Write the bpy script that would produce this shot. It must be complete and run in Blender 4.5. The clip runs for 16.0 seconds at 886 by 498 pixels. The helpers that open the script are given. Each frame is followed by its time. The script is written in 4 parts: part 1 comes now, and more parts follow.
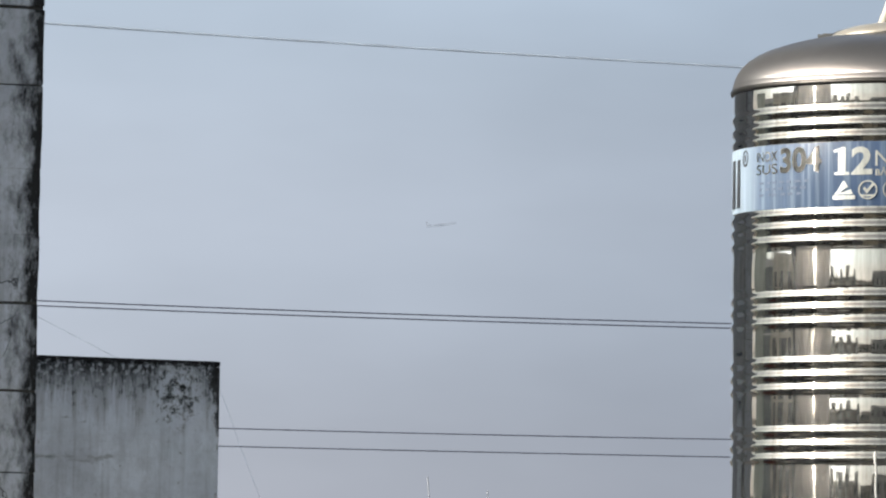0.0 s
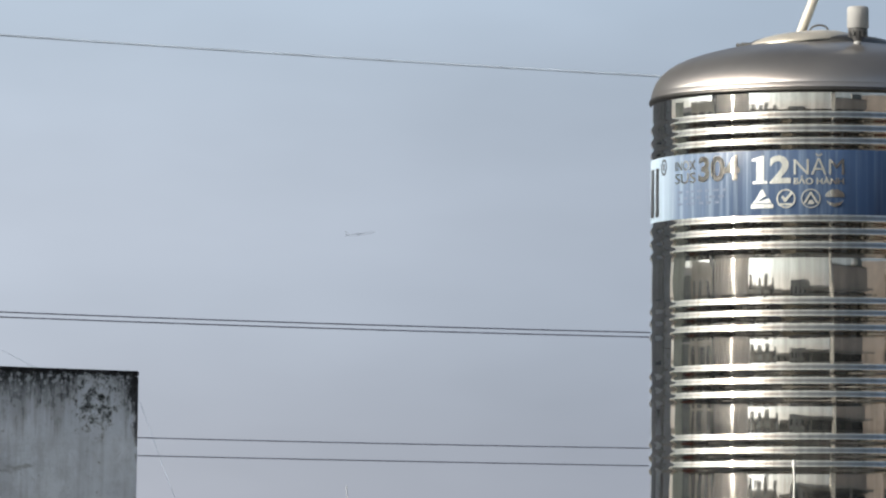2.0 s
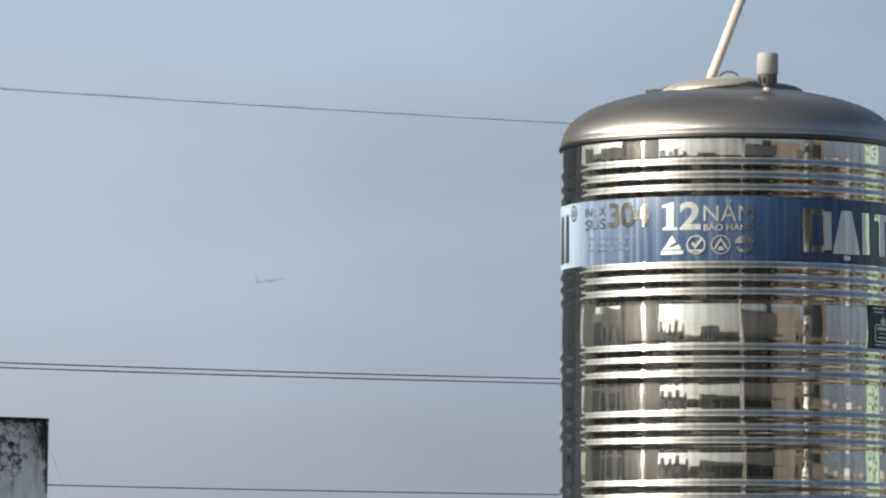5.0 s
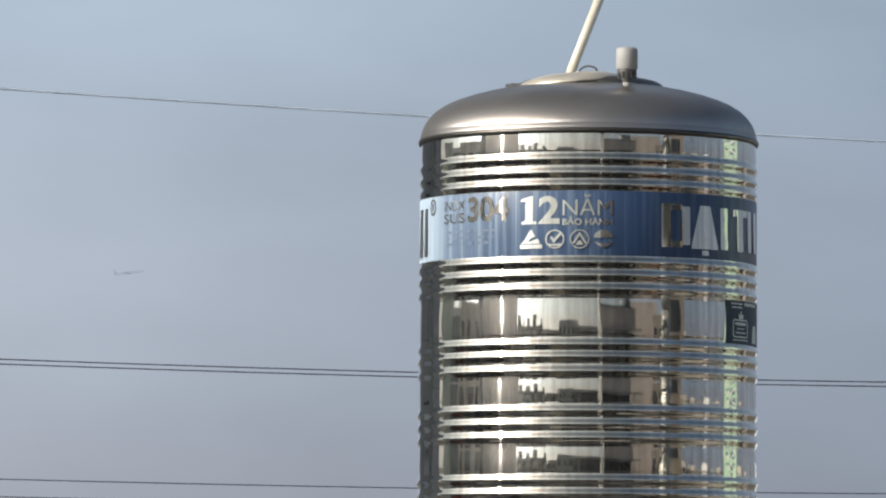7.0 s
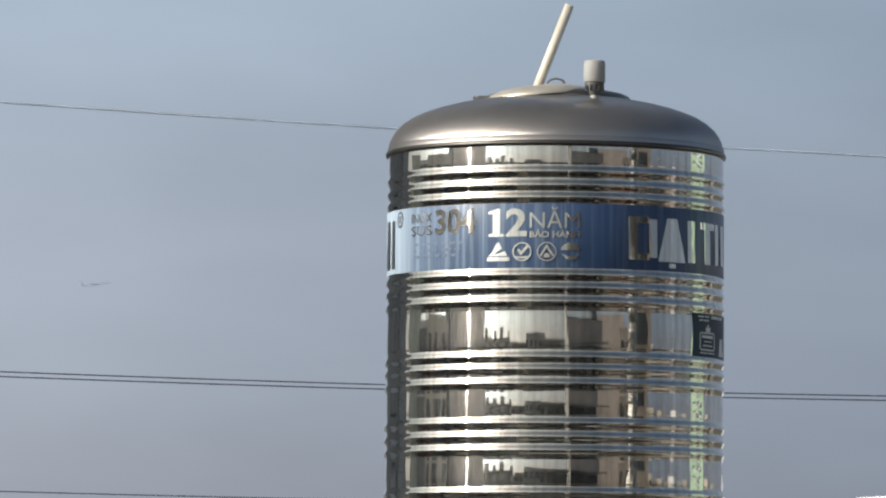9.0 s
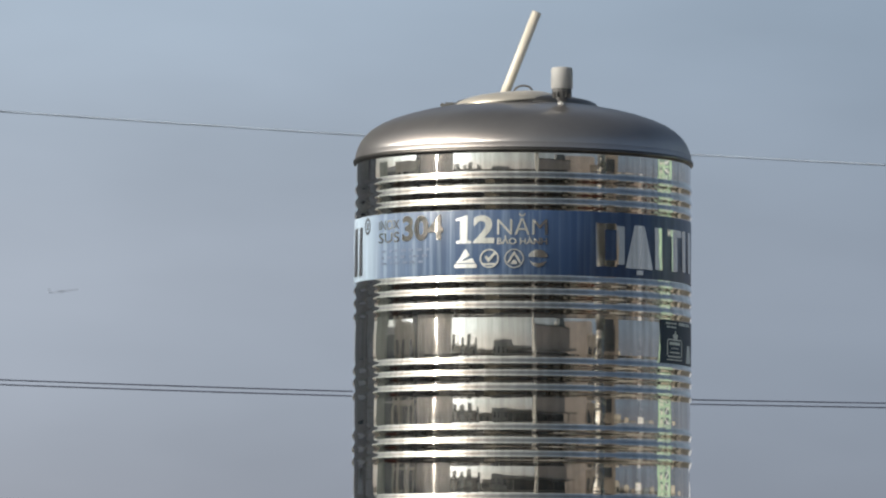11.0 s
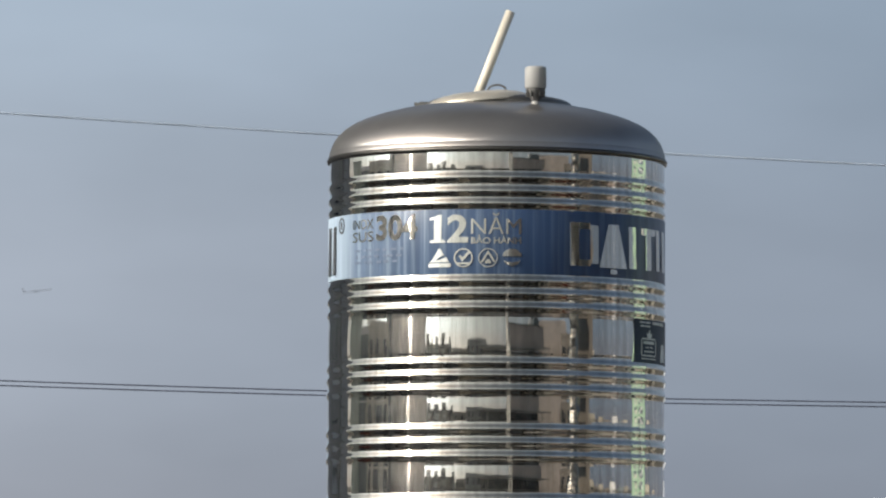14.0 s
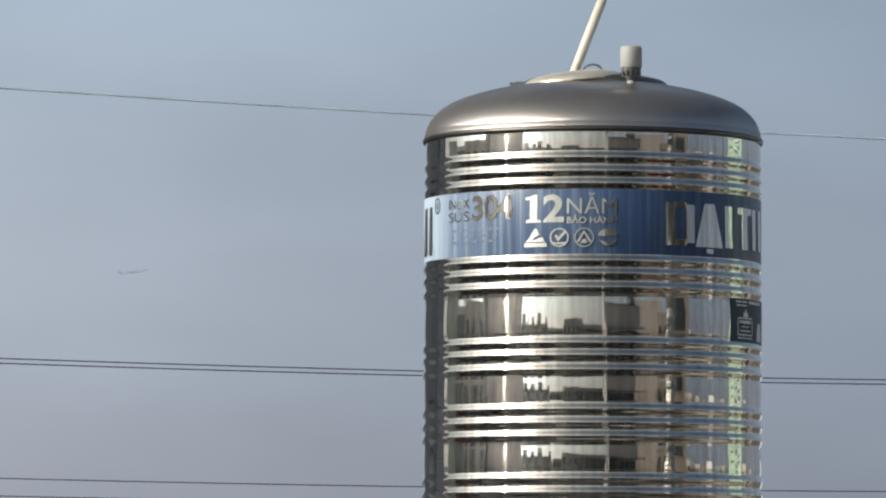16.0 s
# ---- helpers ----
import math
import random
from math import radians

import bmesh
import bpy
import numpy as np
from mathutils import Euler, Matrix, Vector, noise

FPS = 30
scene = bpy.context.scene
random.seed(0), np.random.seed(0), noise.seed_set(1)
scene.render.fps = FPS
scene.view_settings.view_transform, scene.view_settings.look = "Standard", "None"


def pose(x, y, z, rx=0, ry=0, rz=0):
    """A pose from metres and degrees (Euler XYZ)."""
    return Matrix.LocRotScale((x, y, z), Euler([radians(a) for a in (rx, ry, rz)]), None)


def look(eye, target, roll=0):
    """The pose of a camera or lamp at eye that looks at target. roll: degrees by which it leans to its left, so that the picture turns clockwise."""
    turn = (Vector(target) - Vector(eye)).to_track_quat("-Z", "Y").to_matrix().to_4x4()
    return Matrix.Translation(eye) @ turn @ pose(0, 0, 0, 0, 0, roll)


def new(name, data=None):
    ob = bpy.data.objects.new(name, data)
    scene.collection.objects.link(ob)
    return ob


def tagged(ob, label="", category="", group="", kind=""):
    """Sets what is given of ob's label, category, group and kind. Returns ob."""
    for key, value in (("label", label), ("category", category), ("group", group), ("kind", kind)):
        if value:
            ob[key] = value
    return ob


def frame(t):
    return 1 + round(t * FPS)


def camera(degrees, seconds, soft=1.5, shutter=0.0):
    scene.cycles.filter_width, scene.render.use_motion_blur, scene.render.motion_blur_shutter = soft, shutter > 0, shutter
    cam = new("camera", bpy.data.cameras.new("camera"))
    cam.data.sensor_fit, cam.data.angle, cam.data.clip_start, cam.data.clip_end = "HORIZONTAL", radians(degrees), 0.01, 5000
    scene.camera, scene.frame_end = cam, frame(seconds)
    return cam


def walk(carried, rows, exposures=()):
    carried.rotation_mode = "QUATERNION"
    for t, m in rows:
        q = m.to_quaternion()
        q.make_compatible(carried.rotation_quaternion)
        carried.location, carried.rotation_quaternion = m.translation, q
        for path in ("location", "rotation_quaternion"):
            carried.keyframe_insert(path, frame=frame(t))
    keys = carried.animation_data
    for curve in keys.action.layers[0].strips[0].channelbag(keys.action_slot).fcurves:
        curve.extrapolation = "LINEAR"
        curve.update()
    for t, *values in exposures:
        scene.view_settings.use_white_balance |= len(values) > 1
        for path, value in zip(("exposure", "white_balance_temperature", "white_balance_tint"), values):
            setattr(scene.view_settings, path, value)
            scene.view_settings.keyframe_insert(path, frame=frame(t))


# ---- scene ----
# camera: a long lens held by hand at one spot, panning to the right
cam = camera(9.0, 16.0, soft=2.2)
EYE = (0.0, 0.0, 10.0)
ROWS = [  # seconds, yaw, pitch, roll
    (0.0, 4.6602, 3.2051, -0.99),
    (0.2, 5.2412, 3.3473, -0.94),
    (0.3, 5.2599, 3.4233, -0.92),
    (0.5, 4.8203, 3.5340, -0.87),
    (0.7, 4.6033, 3.5461, -0.89),
    (0.8, 4.6029, 3.5169, -0.90),
    (1.0, 4.6071, 3.4926, -0.92),
    (1.2, 4.4064, 3.5157, -0.93),
    (1.3, 4.2108, 3.5373, -0.94),
    (1.5, 3.9389, 3.5789, -0.95),
    (1.7, 3.9565, 3.4171, -0.93),
    (2.0, 3.8362, 3.3115, -0.90),
    (2.2, 3.6221, 3.3890, -0.85),
    (2.5, 3.6341, 3.3755, -0.78),
    (2.7, 3.6671, 3.4776, -0.76),
    (3.0, 3.6200, 3.6623, -0.72),
    (3.2, 3.4371, 3.7653, -0.75),
    (3.5, 3.3551, 3.8244, -0.80),
    (3.7, 3.3308, 3.8177, -0.80),
    (5.8, 2.6420, 3.7648, -0.84),
    (6.0, 2.5548, 3.7415, -0.87),
    (6.2, 2.3669, 3.7079, -0.87),
    (6.3, 2.2779, 3.6911, -0.86),
    (6.5, 2.1280, 3.6958, -0.86),
    (6.7, 2.0305, 3.6922, -0.90),
    (6.8, 1.9274, 3.6986, -0.92),
    (7.0, 1.4778, 3.7532, -0.96),
    (7.2, 1.1841, 3.7791, -0.92),
    (7.3, 1.1328, 3.7922, -0.89),
    (7.5, 1.1905, 3.8143, -0.85),
    (7.7, 1.3075, 3.8380, -0.87),
    (8.0, 1.3037, 3.8519, -0.91),
    (8.2, 1.3193, 3.8893, -0.93),
    (8.5, 1.3288, 3.9060, -0.97),
    (8.7, 1.2576, 3.8938, -1.01),
    (9.0, 1.1345, 3.8846, -1.08),
    (9.2, 0.9713, 3.8907, -1.08),
    (11.3, 0.7770, 3.9627, -1.05),
    (11.5, 0.7535, 3.9189, -1.05),
    (11.7, 0.7287, 3.8983, -1.06),
    (12.0, 0.6604, 3.8937, -1.07),
    (12.2, 0.6922, 3.9105, -1.07),
    (12.5, 0.6517, 3.9468, -1.06),
    (12.7, 0.5166, 3.9554, -1.04),
    (13.0, 0.5228, 3.9323, -1.00),
    (13.2, 0.5584, 3.9557, -0.98),
    (13.5, 0.3938, 3.9784, -0.94),
    (13.7, 0.4834, 3.9691, -0.95),
    (14.0, 0.5437, 3.9577, -0.97),
    (14.2, 0.4486, 3.9867, -1.00),
    (14.5, 0.3147, 3.9967, -1.05),
    (14.7, 0.3067, 4.0180, -1.05),
    (15.0, 0.4586, 4.0648, -1.05),
    (15.2, 0.6129, 4.0429, -1.03),
    (15.3, 0.6618, 4.0068, -1.01),
    (15.5, 0.9562, 3.8361, -0.99),
    (15.7, 1.2707, 3.7864, -0.94),
    (15.8, 1.3746, 3.7799, -0.91),
    (16.0, 1.5303, 3.7380, -0.86),
]
EXPOSURES = [(0.0, 0.31), (0.6, 0.35), (1.5, 0.34), (3.5, 0.25), (7.0, 0.19), (8.5, 0.09), (11.5, 0.05), (14.5, 0.04), (16.0, 0.07)]
walk(cam, [(t, pose(*EYE, 90 + p, r, y)) for t, y, p, r in ROWS], EXPOSURES)

# ---- world and sun: hazy, low warm sun behind the camera on the left ----
SUN_EL, SUN_ROT = radians(27), radians(245.5)
world = bpy.data.worlds.new("hazy_sky")
scene.world = world
world.use_nodes = True
nt = world.node_tree
nt.nodes.clear()
out = nt.nodes.new("ShaderNodeOutputWorld")
bg = nt.nodes.new("ShaderNodeBackground")
sky = nt.nodes.new("ShaderNodeTexSky")
sky.sky_type, sky.sun_disc = "NISHITA", False
sky.sun_elevation, sky.sun_rotation = SUN_EL, SUN_ROT
sky.altitude, sky.air_density, sky.dust_density, sky.ozone_density = 10, 1.0, 3.0, 1.5
coord = nt.nodes.new("ShaderNodeTexCoord")
sep = nt.nodes.new("ShaderNodeSeparateXYZ")
nt.links.new(coord.outputs["Generated"], sep.inputs[0])
# a layer of haze, lilac-grey at the horizon and bluer above, that thins with height
raised = nt.nodes.new("ShaderNodeMath")
raised.operation = "MAXIMUM"
raised.inputs[1].default_value = 0.11
nt.links.new(sep.outputs["Z"], raised.inputs[0])
join = nt.nodes.new("ShaderNodeCombineXYZ")
nt.links.new(sep.outputs["X"], join.inputs[0])
nt.links.new(sep.outputs["Y"], join.inputs[1])
nt.links.new(raised.outputs[0], join.inputs[2])
nt.links.new(join.outputs[0], sky.inputs["Vector"])
haze = nt.nodes.new("ShaderNodeMapRange")
haze.interpolation_type = "SMOOTHSTEP"
haze.inputs["From Min"].default_value, haze.inputs["From Max"].default_value = 0.10, 0.50
haze.inputs["To Min"].default_value, haze.inputs["To Max"].default_value = 1.0, 0.30
nt.links.new(sep.outputs["Z"], haze.inputs["Value"])
haze_tint = nt.nodes.new("ShaderNodeValToRGB")
haze_tint.color_ramp.interpolation = "EASE"
stops = haze_tint.color_ramp.elements
stops[0].position, stops[0].color = 0.0, (0.755, 0.81, 0.945, 1)
stops[1].position, stops[1].color = 1.0, (0.88, 1.0, 1.15, 1)
for at, c in ((0.055, (0.78, 0.89, 1.07, 1)), (0.13, (0.80, 1.0, 1.25, 1))):
    e = stops.new(at)
    e.color = c
nt.links.new(sep.outputs["Z"], haze_tint.inputs[0])
tone = nt.nodes.new("ShaderNodeRGBToBW")
nt.links.new(sky.outputs[0], tone.inputs[0])
tint = nt.nodes.new("ShaderNodeMix")
tint.data_type, tint.blend_type = "RGBA", "MULTIPLY"
tint.inputs["Factor"].default_value = 1.0
nt.links.new(tone.outputs[0], tint.inputs["A"])
nt.links.new(haze_tint.outputs[0], tint.inputs["B"])
grey = nt.nodes.new("ShaderNodeMix")
grey.data_type = "RGBA"
nt.links.new(haze.outputs[0], grey.inputs["Factor"])
nt.links.new(sky.outputs[0], grey.inputs["A"])
nt.links.new(tint.outputs["Result"], grey.inputs["B"])
# the haze glows brighter and warmer on the sun's side of the sky
sunward = nt.nodes.new("ShaderNodeVectorMath")
sunward.operation = "DOT_PRODUCT"
nt.links.new(coord.outputs["Generated"], sunward.inputs[0])
sunward.inputs[1].default_value = (math.sin(SUN_ROT) * math.cos(SUN_EL), math.cos(SUN_ROT) * math.cos(SUN_EL), math.sin(SUN_EL))
side = nt.nodes.new("ShaderNodeValToRGB")
side.color_ramp.interpolation = "EASE"
ends = side.color_ramp.elements
ends[0].position, ends[0].color = 0.0, (0.64, 0.64, 0.645, 1)
ends[1].position, ends[1].color = 1.0, (2.0, 1.82, 1.55, 1)
for at, c in ((0.16, (0.68, 0.70, 0.715, 1)), (0.31, (1.235, 1.205, 1.165, 1)), (0.52, (1.12, 1.02, 0.88, 1)), (0.68, (1.48, 1.25, 0.96, 1)), (0.84, (1.62, 1.39, 1.06, 1)), (0.93, (1.72, 1.50, 1.20, 1))):
    e = ends.new(at)
    e.color = c
half = nt.nodes.new("ShaderNodeMapRange")
half.inputs["From Min"].default_value, half.inputs["From Max"].default_value = -0.7, 1.0
nt.links.new(sunward.outputs["Value"], half.inputs["Value"])
nt.links.new(half.outputs[0], side.inputs[0])
lit = nt.nodes.new("ShaderNodeMix")
lit.data_type, lit.blend_type = "RGBA", "MULTIPLY"
lit.inputs["Factor"].default_value = 1.0
nt.links.new(grey.outputs["Result"], lit.inputs["A"])
nt.links.new(side.outputs[0], lit.inputs["B"])
# thin veils of high cloud
stretch = nt.nodes.new("ShaderNodeMapping")
stretch.inputs["Scale"].default_value = (9, 9, 26)
nt.links.new(coord.outputs["Generated"], stretch.inputs[0])
veil = nt.nodes.new("ShaderNodeTexNoise")
veil.inputs["Scale"].default_value, veil.inputs["Detail"].default_value = 1.0, 4
nt.links.new(stretch.outputs[0], veil.inputs["Vector"])
veil_amount = nt.nodes.new("ShaderNodeMapRange")
veil_amount.inputs["From Min"].default_value, veil_amount.inputs["From Max"].default_value = 0.3, 0.75
veil_amount.inputs["To Min"].default_value, veil_amount.inputs["To Max"].default_value = 0.93, 1.13
nt.links.new(veil.outputs["Fac"], veil_amount.inputs["Value"])
strength = nt.nodes.new("ShaderNodeMath")
strength.operation = "MULTIPLY"
strength.inputs[1].default_value = 0.15
thin = nt.nodes.new("ShaderNodeMapRange")  # darker overhead, where the haze is thin
thin.interpolation_type = "SMOOTHSTEP"
thin.inputs["From Min"].default_value, thin.inputs["From Max"].default_value = 0.35, 0.80
thin.inputs["To Min"].default_value, thin.inputs["To Max"].default_value = 1.0, 0.46
nt.links.new(sep.outputs["Z"], thin.inputs["Value"])
depth = nt.nodes.new("ShaderNodeMath")
depth.operation = "MULTIPLY"
nt.links.new(veil_amount.outputs[0], depth.inputs[0])
nt.links.new(thin.outputs[0], depth.inputs[1])
nt.links.new(depth.outputs[0], strength.inputs[0])
nt.links.new(lit.outputs["Result"], bg.inputs["Color"])
nt.links.new(strength.outputs[0], bg.inputs["Strength"])
nt.links.new(bg.outputs[0], out.inputs[0])

sun_data = bpy.data.lights.new("sun", "SUN")
sun_data.energy, sun_data.angle, sun_data.color = 3.3, radians(0.6), (1.0, 0.94, 0.83)
sun = new("sun", sun_data)
TO_SUN = Vector((math.sin(SUN_ROT) * math.cos(SUN_EL), math.cos(SUN_ROT) * math.cos(SUN_EL), math.sin(SUN_EL)))
sun.matrix_world = look(TO_SUN * 60 + Vector((0, 16, 10)), (0, 16, 10))


# ---- materials ----
def material(name, base, rough=0.6, metal=0.0, vary=0.15, scale=6.0, bump=0.0, bump_scale=40.0, squash=(1, 1, 1), dark=None, stain=None):
    """A surface with two scales of noise in its colour and a fine relief. stain: (colour, low, high, scale, squash)."""
    m = bpy.data.materials.new(name)
    m.use_nodes = True
    t = m.node_tree
    b = t.nodes["Principled BSDF"]
    b.inputs["Roughness"].default_value, b.inputs["Metallic"].default_value = rough, metal
    co = t.nodes.new("ShaderNodeTexCoord")
    mp = t.nodes.new("ShaderNodeMapping")
    mp.inputs["Scale"].default_value = squash
    t.links.new(co.outputs["Object"], mp.inputs[0])
    n1 = t.nodes.new("ShaderNodeTexNoise")
    n1.inputs["Scale"].default_value, n1.inputs["Detail"].default_value = scale, 8
    t.links.new(mp.outputs[0], n1.inputs["Vector"])
    ramp = t.nodes.new("ShaderNodeValToRGB")
    lo = dark or tuple(c * (1 - vary) for c in base)
    hi = tuple(min(1, c * (1 + vary)) for c in base)
    ramp.color_ramp.elements[0].color, ramp.color_ramp.elements[1].color = (*lo, 1), (*hi, 1)
    ramp.color_ramp.elements[0].position, ramp.color_ramp.elements[1].position = 0.3, 0.7
    t.links.new(n1.outputs["Fac"], ramp.inputs[0])
    colour = ramp.outputs[0]
    if stain:
        sc, low, high, ssize, ssq = stain
        mp2 = t.nodes.new("ShaderNodeMapping")
        mp2.inputs["Scale"].default_value = ssq
        t.links.new(co.outputs["Object"], mp2.inputs[0])
        n2 = t.nodes.new("ShaderNodeTexNoise")
        n2.inputs["Scale"].default_value, n2.inputs["Detail"].default_value, n2.inputs["Roughness"].default_value = ssize, 10, 0.65
        t.links.new(mp2.outputs[0], n2.inputs["Vector"])
        mr = t.nodes.new("ShaderNodeMapRange")
        mr.inputs["From Min"].default_value, mr.inputs["From Max"].default_value = low, high
        t.links.new(n2.outputs["Fac"], mr.inputs["Value"])
        mx = t.nodes.new("ShaderNodeMix")
        mx.data_type = "RGBA"
        t.links.new(mr.outputs[0], mx.inputs["Factor"])
        t.links.new(colour, mx.inputs["A"])
        mx.inputs["B"].default_value = (*sc, 1)
        colour = mx.outputs["Result"]
    t.links.new(colour, b.inputs["Base Color"])
    if bump:
        n3 = t.nodes.new("ShaderNodeTexNoise")
        n3.inputs["Scale"].default_value, n3.inputs["Detail"].default_value = bump_scale, 6
        t.links.new(mp.outputs[0], n3.inputs["Vector"])
        bp = t.nodes.new("ShaderNodeBump")
        bp.inputs["Strength"].default_value, bp.inputs["Distance"].default_value = bump, 0.01
        t.links.new(n3.outputs["Fac"], bp.inputs["Height"])
        t.links.new(bp.outputs[0], b.inputs["Normal"])
    return m


def polished_steel():
    """Bright rolled stainless sheet: a mirror with slight waves, and a share of scatter along the height from the rolling lines."""
    m = bpy.data.materials.new("polished_stainless_steel")
    m.use_nodes = True
    t = m.node_tree
    t.nodes.clear()
    o = t.nodes.new("ShaderNodeOutputMaterial")
    co = t.nodes.new("ShaderNodeTexCoord")
    mp = t.nodes.new("ShaderNodeMapping")
    mp.inputs["Scale"].default_value = (9, 9, 2.2)
    t.links.new(co.outputs["Object"], mp.inputs[0])
    n = t.nodes.new("ShaderNodeTexNoise")
    n.inputs["Scale"].default_value, n.inputs["Detail"].default_value = 1.3, 3
    t.links.new(mp.outputs[0], n.inputs["Vector"])
    bp = t.nodes.new("ShaderNodeBump")
    bp.inputs["Strength"].default_value, bp.inputs["Distance"].default_value = 0.22, 0.004
    t.links.new(n.outputs["Fac"], bp.inputs["Height"])
    # drawn lines down the sheet shake what it mirrors from side to side
    mp3 = t.nodes.new("ShaderNodeMapping")
    mp3.inputs["Scale"].default_value = (48, 48, 1.1)
    t.links.new(co.outputs["Object"], mp3.inputs[0])
    drawn = t.nodes.new("ShaderNodeTexNoise")
    drawn.inputs["Scale"].default_value, drawn.inputs["Detail"].default_value = 1.0, 3
    t.links.new(mp3.outputs[0], drawn.inputs["Vector"])
    bp2 = t.nodes.new("ShaderNodeBump")
    bp2.inputs["Strength"].default_value, bp2.inputs["Distance"].default_value = 0.18, 0.0012
    t.links.new(drawn.outputs["Fac"], bp2.inputs["Height"])
    t.links.new(bp.outputs[0], bp2.inputs["Normal"])
    mp2 = t.nodes.new("ShaderNodeMapping")
    mp2.inputs["Scale"].default_value = (60, 60, 3)
    t.links.new(co.outputs["Object"], mp2.inputs[0])
    n2 = t.nodes.new("ShaderNodeTexNoise")
    n2.inputs["Scale"].default_value, n2.inputs["Detail"].default_value = 1.0, 5
    t.links.new(mp2.outputs[0], n2.inputs["Vector"])
    ramp = t.nodes.new("ShaderNodeValToRGB")
    ramp.color_ramp.elements[0].color, ramp.color_ramp.elements[1].color = (0.385, 0.371, 0.345, 1), (0.51, 0.494, 0.464, 1)
    ramp.color_ramp.elements[0].position, ramp.color_ramp.elements[1].position = 0.3, 0.65
    t.links.new(n2.outputs["Fac"], ramp.inputs[0])
    sharp = t.nodes.new("ShaderNodeBsdfPrincipled")
    sharp.inputs["Metallic"].default_value, sharp.inputs["Roughness"].default_value = 1, 0.042
    wide = t.nodes.new("ShaderNodeBsdfPrincipled")
    wide.inputs["Metallic"].default_value, wide.inputs["Roughness"].default_value = 1, 0.10
    # fine rolling lines round the sheet spread the gloss up and down
    rolled = t.nodes.new("ShaderNodeTangent")
    rolled.direction_type, rolled.axis = "RADIAL", "Z"
    t.links.new(rolled.outputs[0], wide.inputs["Tangent"])
    wide.inputs["Anisotropic"].default_value, wide.inputs["Anisotropic Rotation"].default_value = 1.0, 0.25
    t.links.new(bp2.outputs[0], sharp.inputs["Normal"])
    fine = t.nodes.new("ShaderNodeTexWhiteNoise")
    t.links.new(co.outputs["Object"], fine.inputs["Vector"])
    centred = t.nodes.new("ShaderNodeMath")
    centred.operation = "SUBTRACT"
    centred.inputs[1].default_value = 0.5
    t.links.new(fine.outputs["Value"], centred.inputs[0])
    tilt = t.nodes.new("ShaderNodeMath")
    tilt.operation = "MULTIPLY"
    tilt.inputs[1].default_value = 0.46
    t.links.new(centred.outputs[0], tilt.inputs[0])
    upward = t.nodes.new("ShaderNodeCombineXYZ")
    t.links.new(tilt.outputs[0], upward.inputs[2])
    flat = t.nodes.new("ShaderNodeNewGeometry")
    tilted = t.nodes.new("ShaderNodeVectorMath")
    tilted.operation = "ADD"
    t.links.new(flat.outputs["Normal"], tilted.inputs[0])
    t.links.new(upward.outputs[0], tilted.inputs[1])
    unit = t.nodes.new("ShaderNodeVectorMath")
    unit.operation = "NORMALIZE"
    t.links.new(tilted.outputs[0], unit.inputs[0])
    t.links.new(unit.outputs[0], wide.inputs["Normal"])
    for b in (sharp, wide):
        t.links.new(ramp.outputs[0], b.inputs["Base Color"])
    mix = t.nodes.new("ShaderNodeMixShader")
    mix.inputs[0].default_value = 0.16
    t.links.new(sharp.outputs[0], mix.inputs[1])
    t.links.new(wide.outputs[0], mix.inputs[2])
    t.links.new(mix.outputs[0], o.inputs[0])
    return m


STEEL = polished_steel()
def satin_steel():
    """Spun stainless: a narrow gloss that runs along the rings of the lathe, and a wide one from fine scratches and dust."""
    m = material("satin_stainless_steel", (0.36, 0.352, 0.352), 0.245, 1.0, 0.12, 5.0, 0.03, 120.0)
    t = m.node_tree
    dusty = t.nodes["Principled BSDF"]
    dusty.inputs["Metallic"].default_value, dusty.inputs["Roughness"].default_value = 0.45, 0.65
    narrow = t.nodes.new("ShaderNodeBsdfAnisotropic")
    narrow.distribution = "BECKMANN"
    narrow.inputs["Roughness"].default_value, narrow.inputs["Anisotropy"].default_value = 0.29, -0.6
    spun = t.nodes.new("ShaderNodeTangent")
    spun.direction_type, spun.axis = "RADIAL", "Z"
    t.links.new(spun.outputs[0], narrow.inputs["Tangent"])
    t.links.new(dusty.inputs["Base Color"].links[0].from_socket, narrow.inputs["Color"])
    t.links.new(dusty.inputs["Normal"].links[0].from_socket, narrow.inputs["Normal"])
    mix = t.nodes.new("ShaderNodeMixShader")
    mix.inputs[0].default_value = 0.22
    t.links.new(narrow.outputs[0], mix.inputs[1])
    t.links.new(dusty.outputs[0], mix.inputs[2])
    t.links.new(mix.outputs[0], t.nodes["Material Output"].inputs[0])
    return m


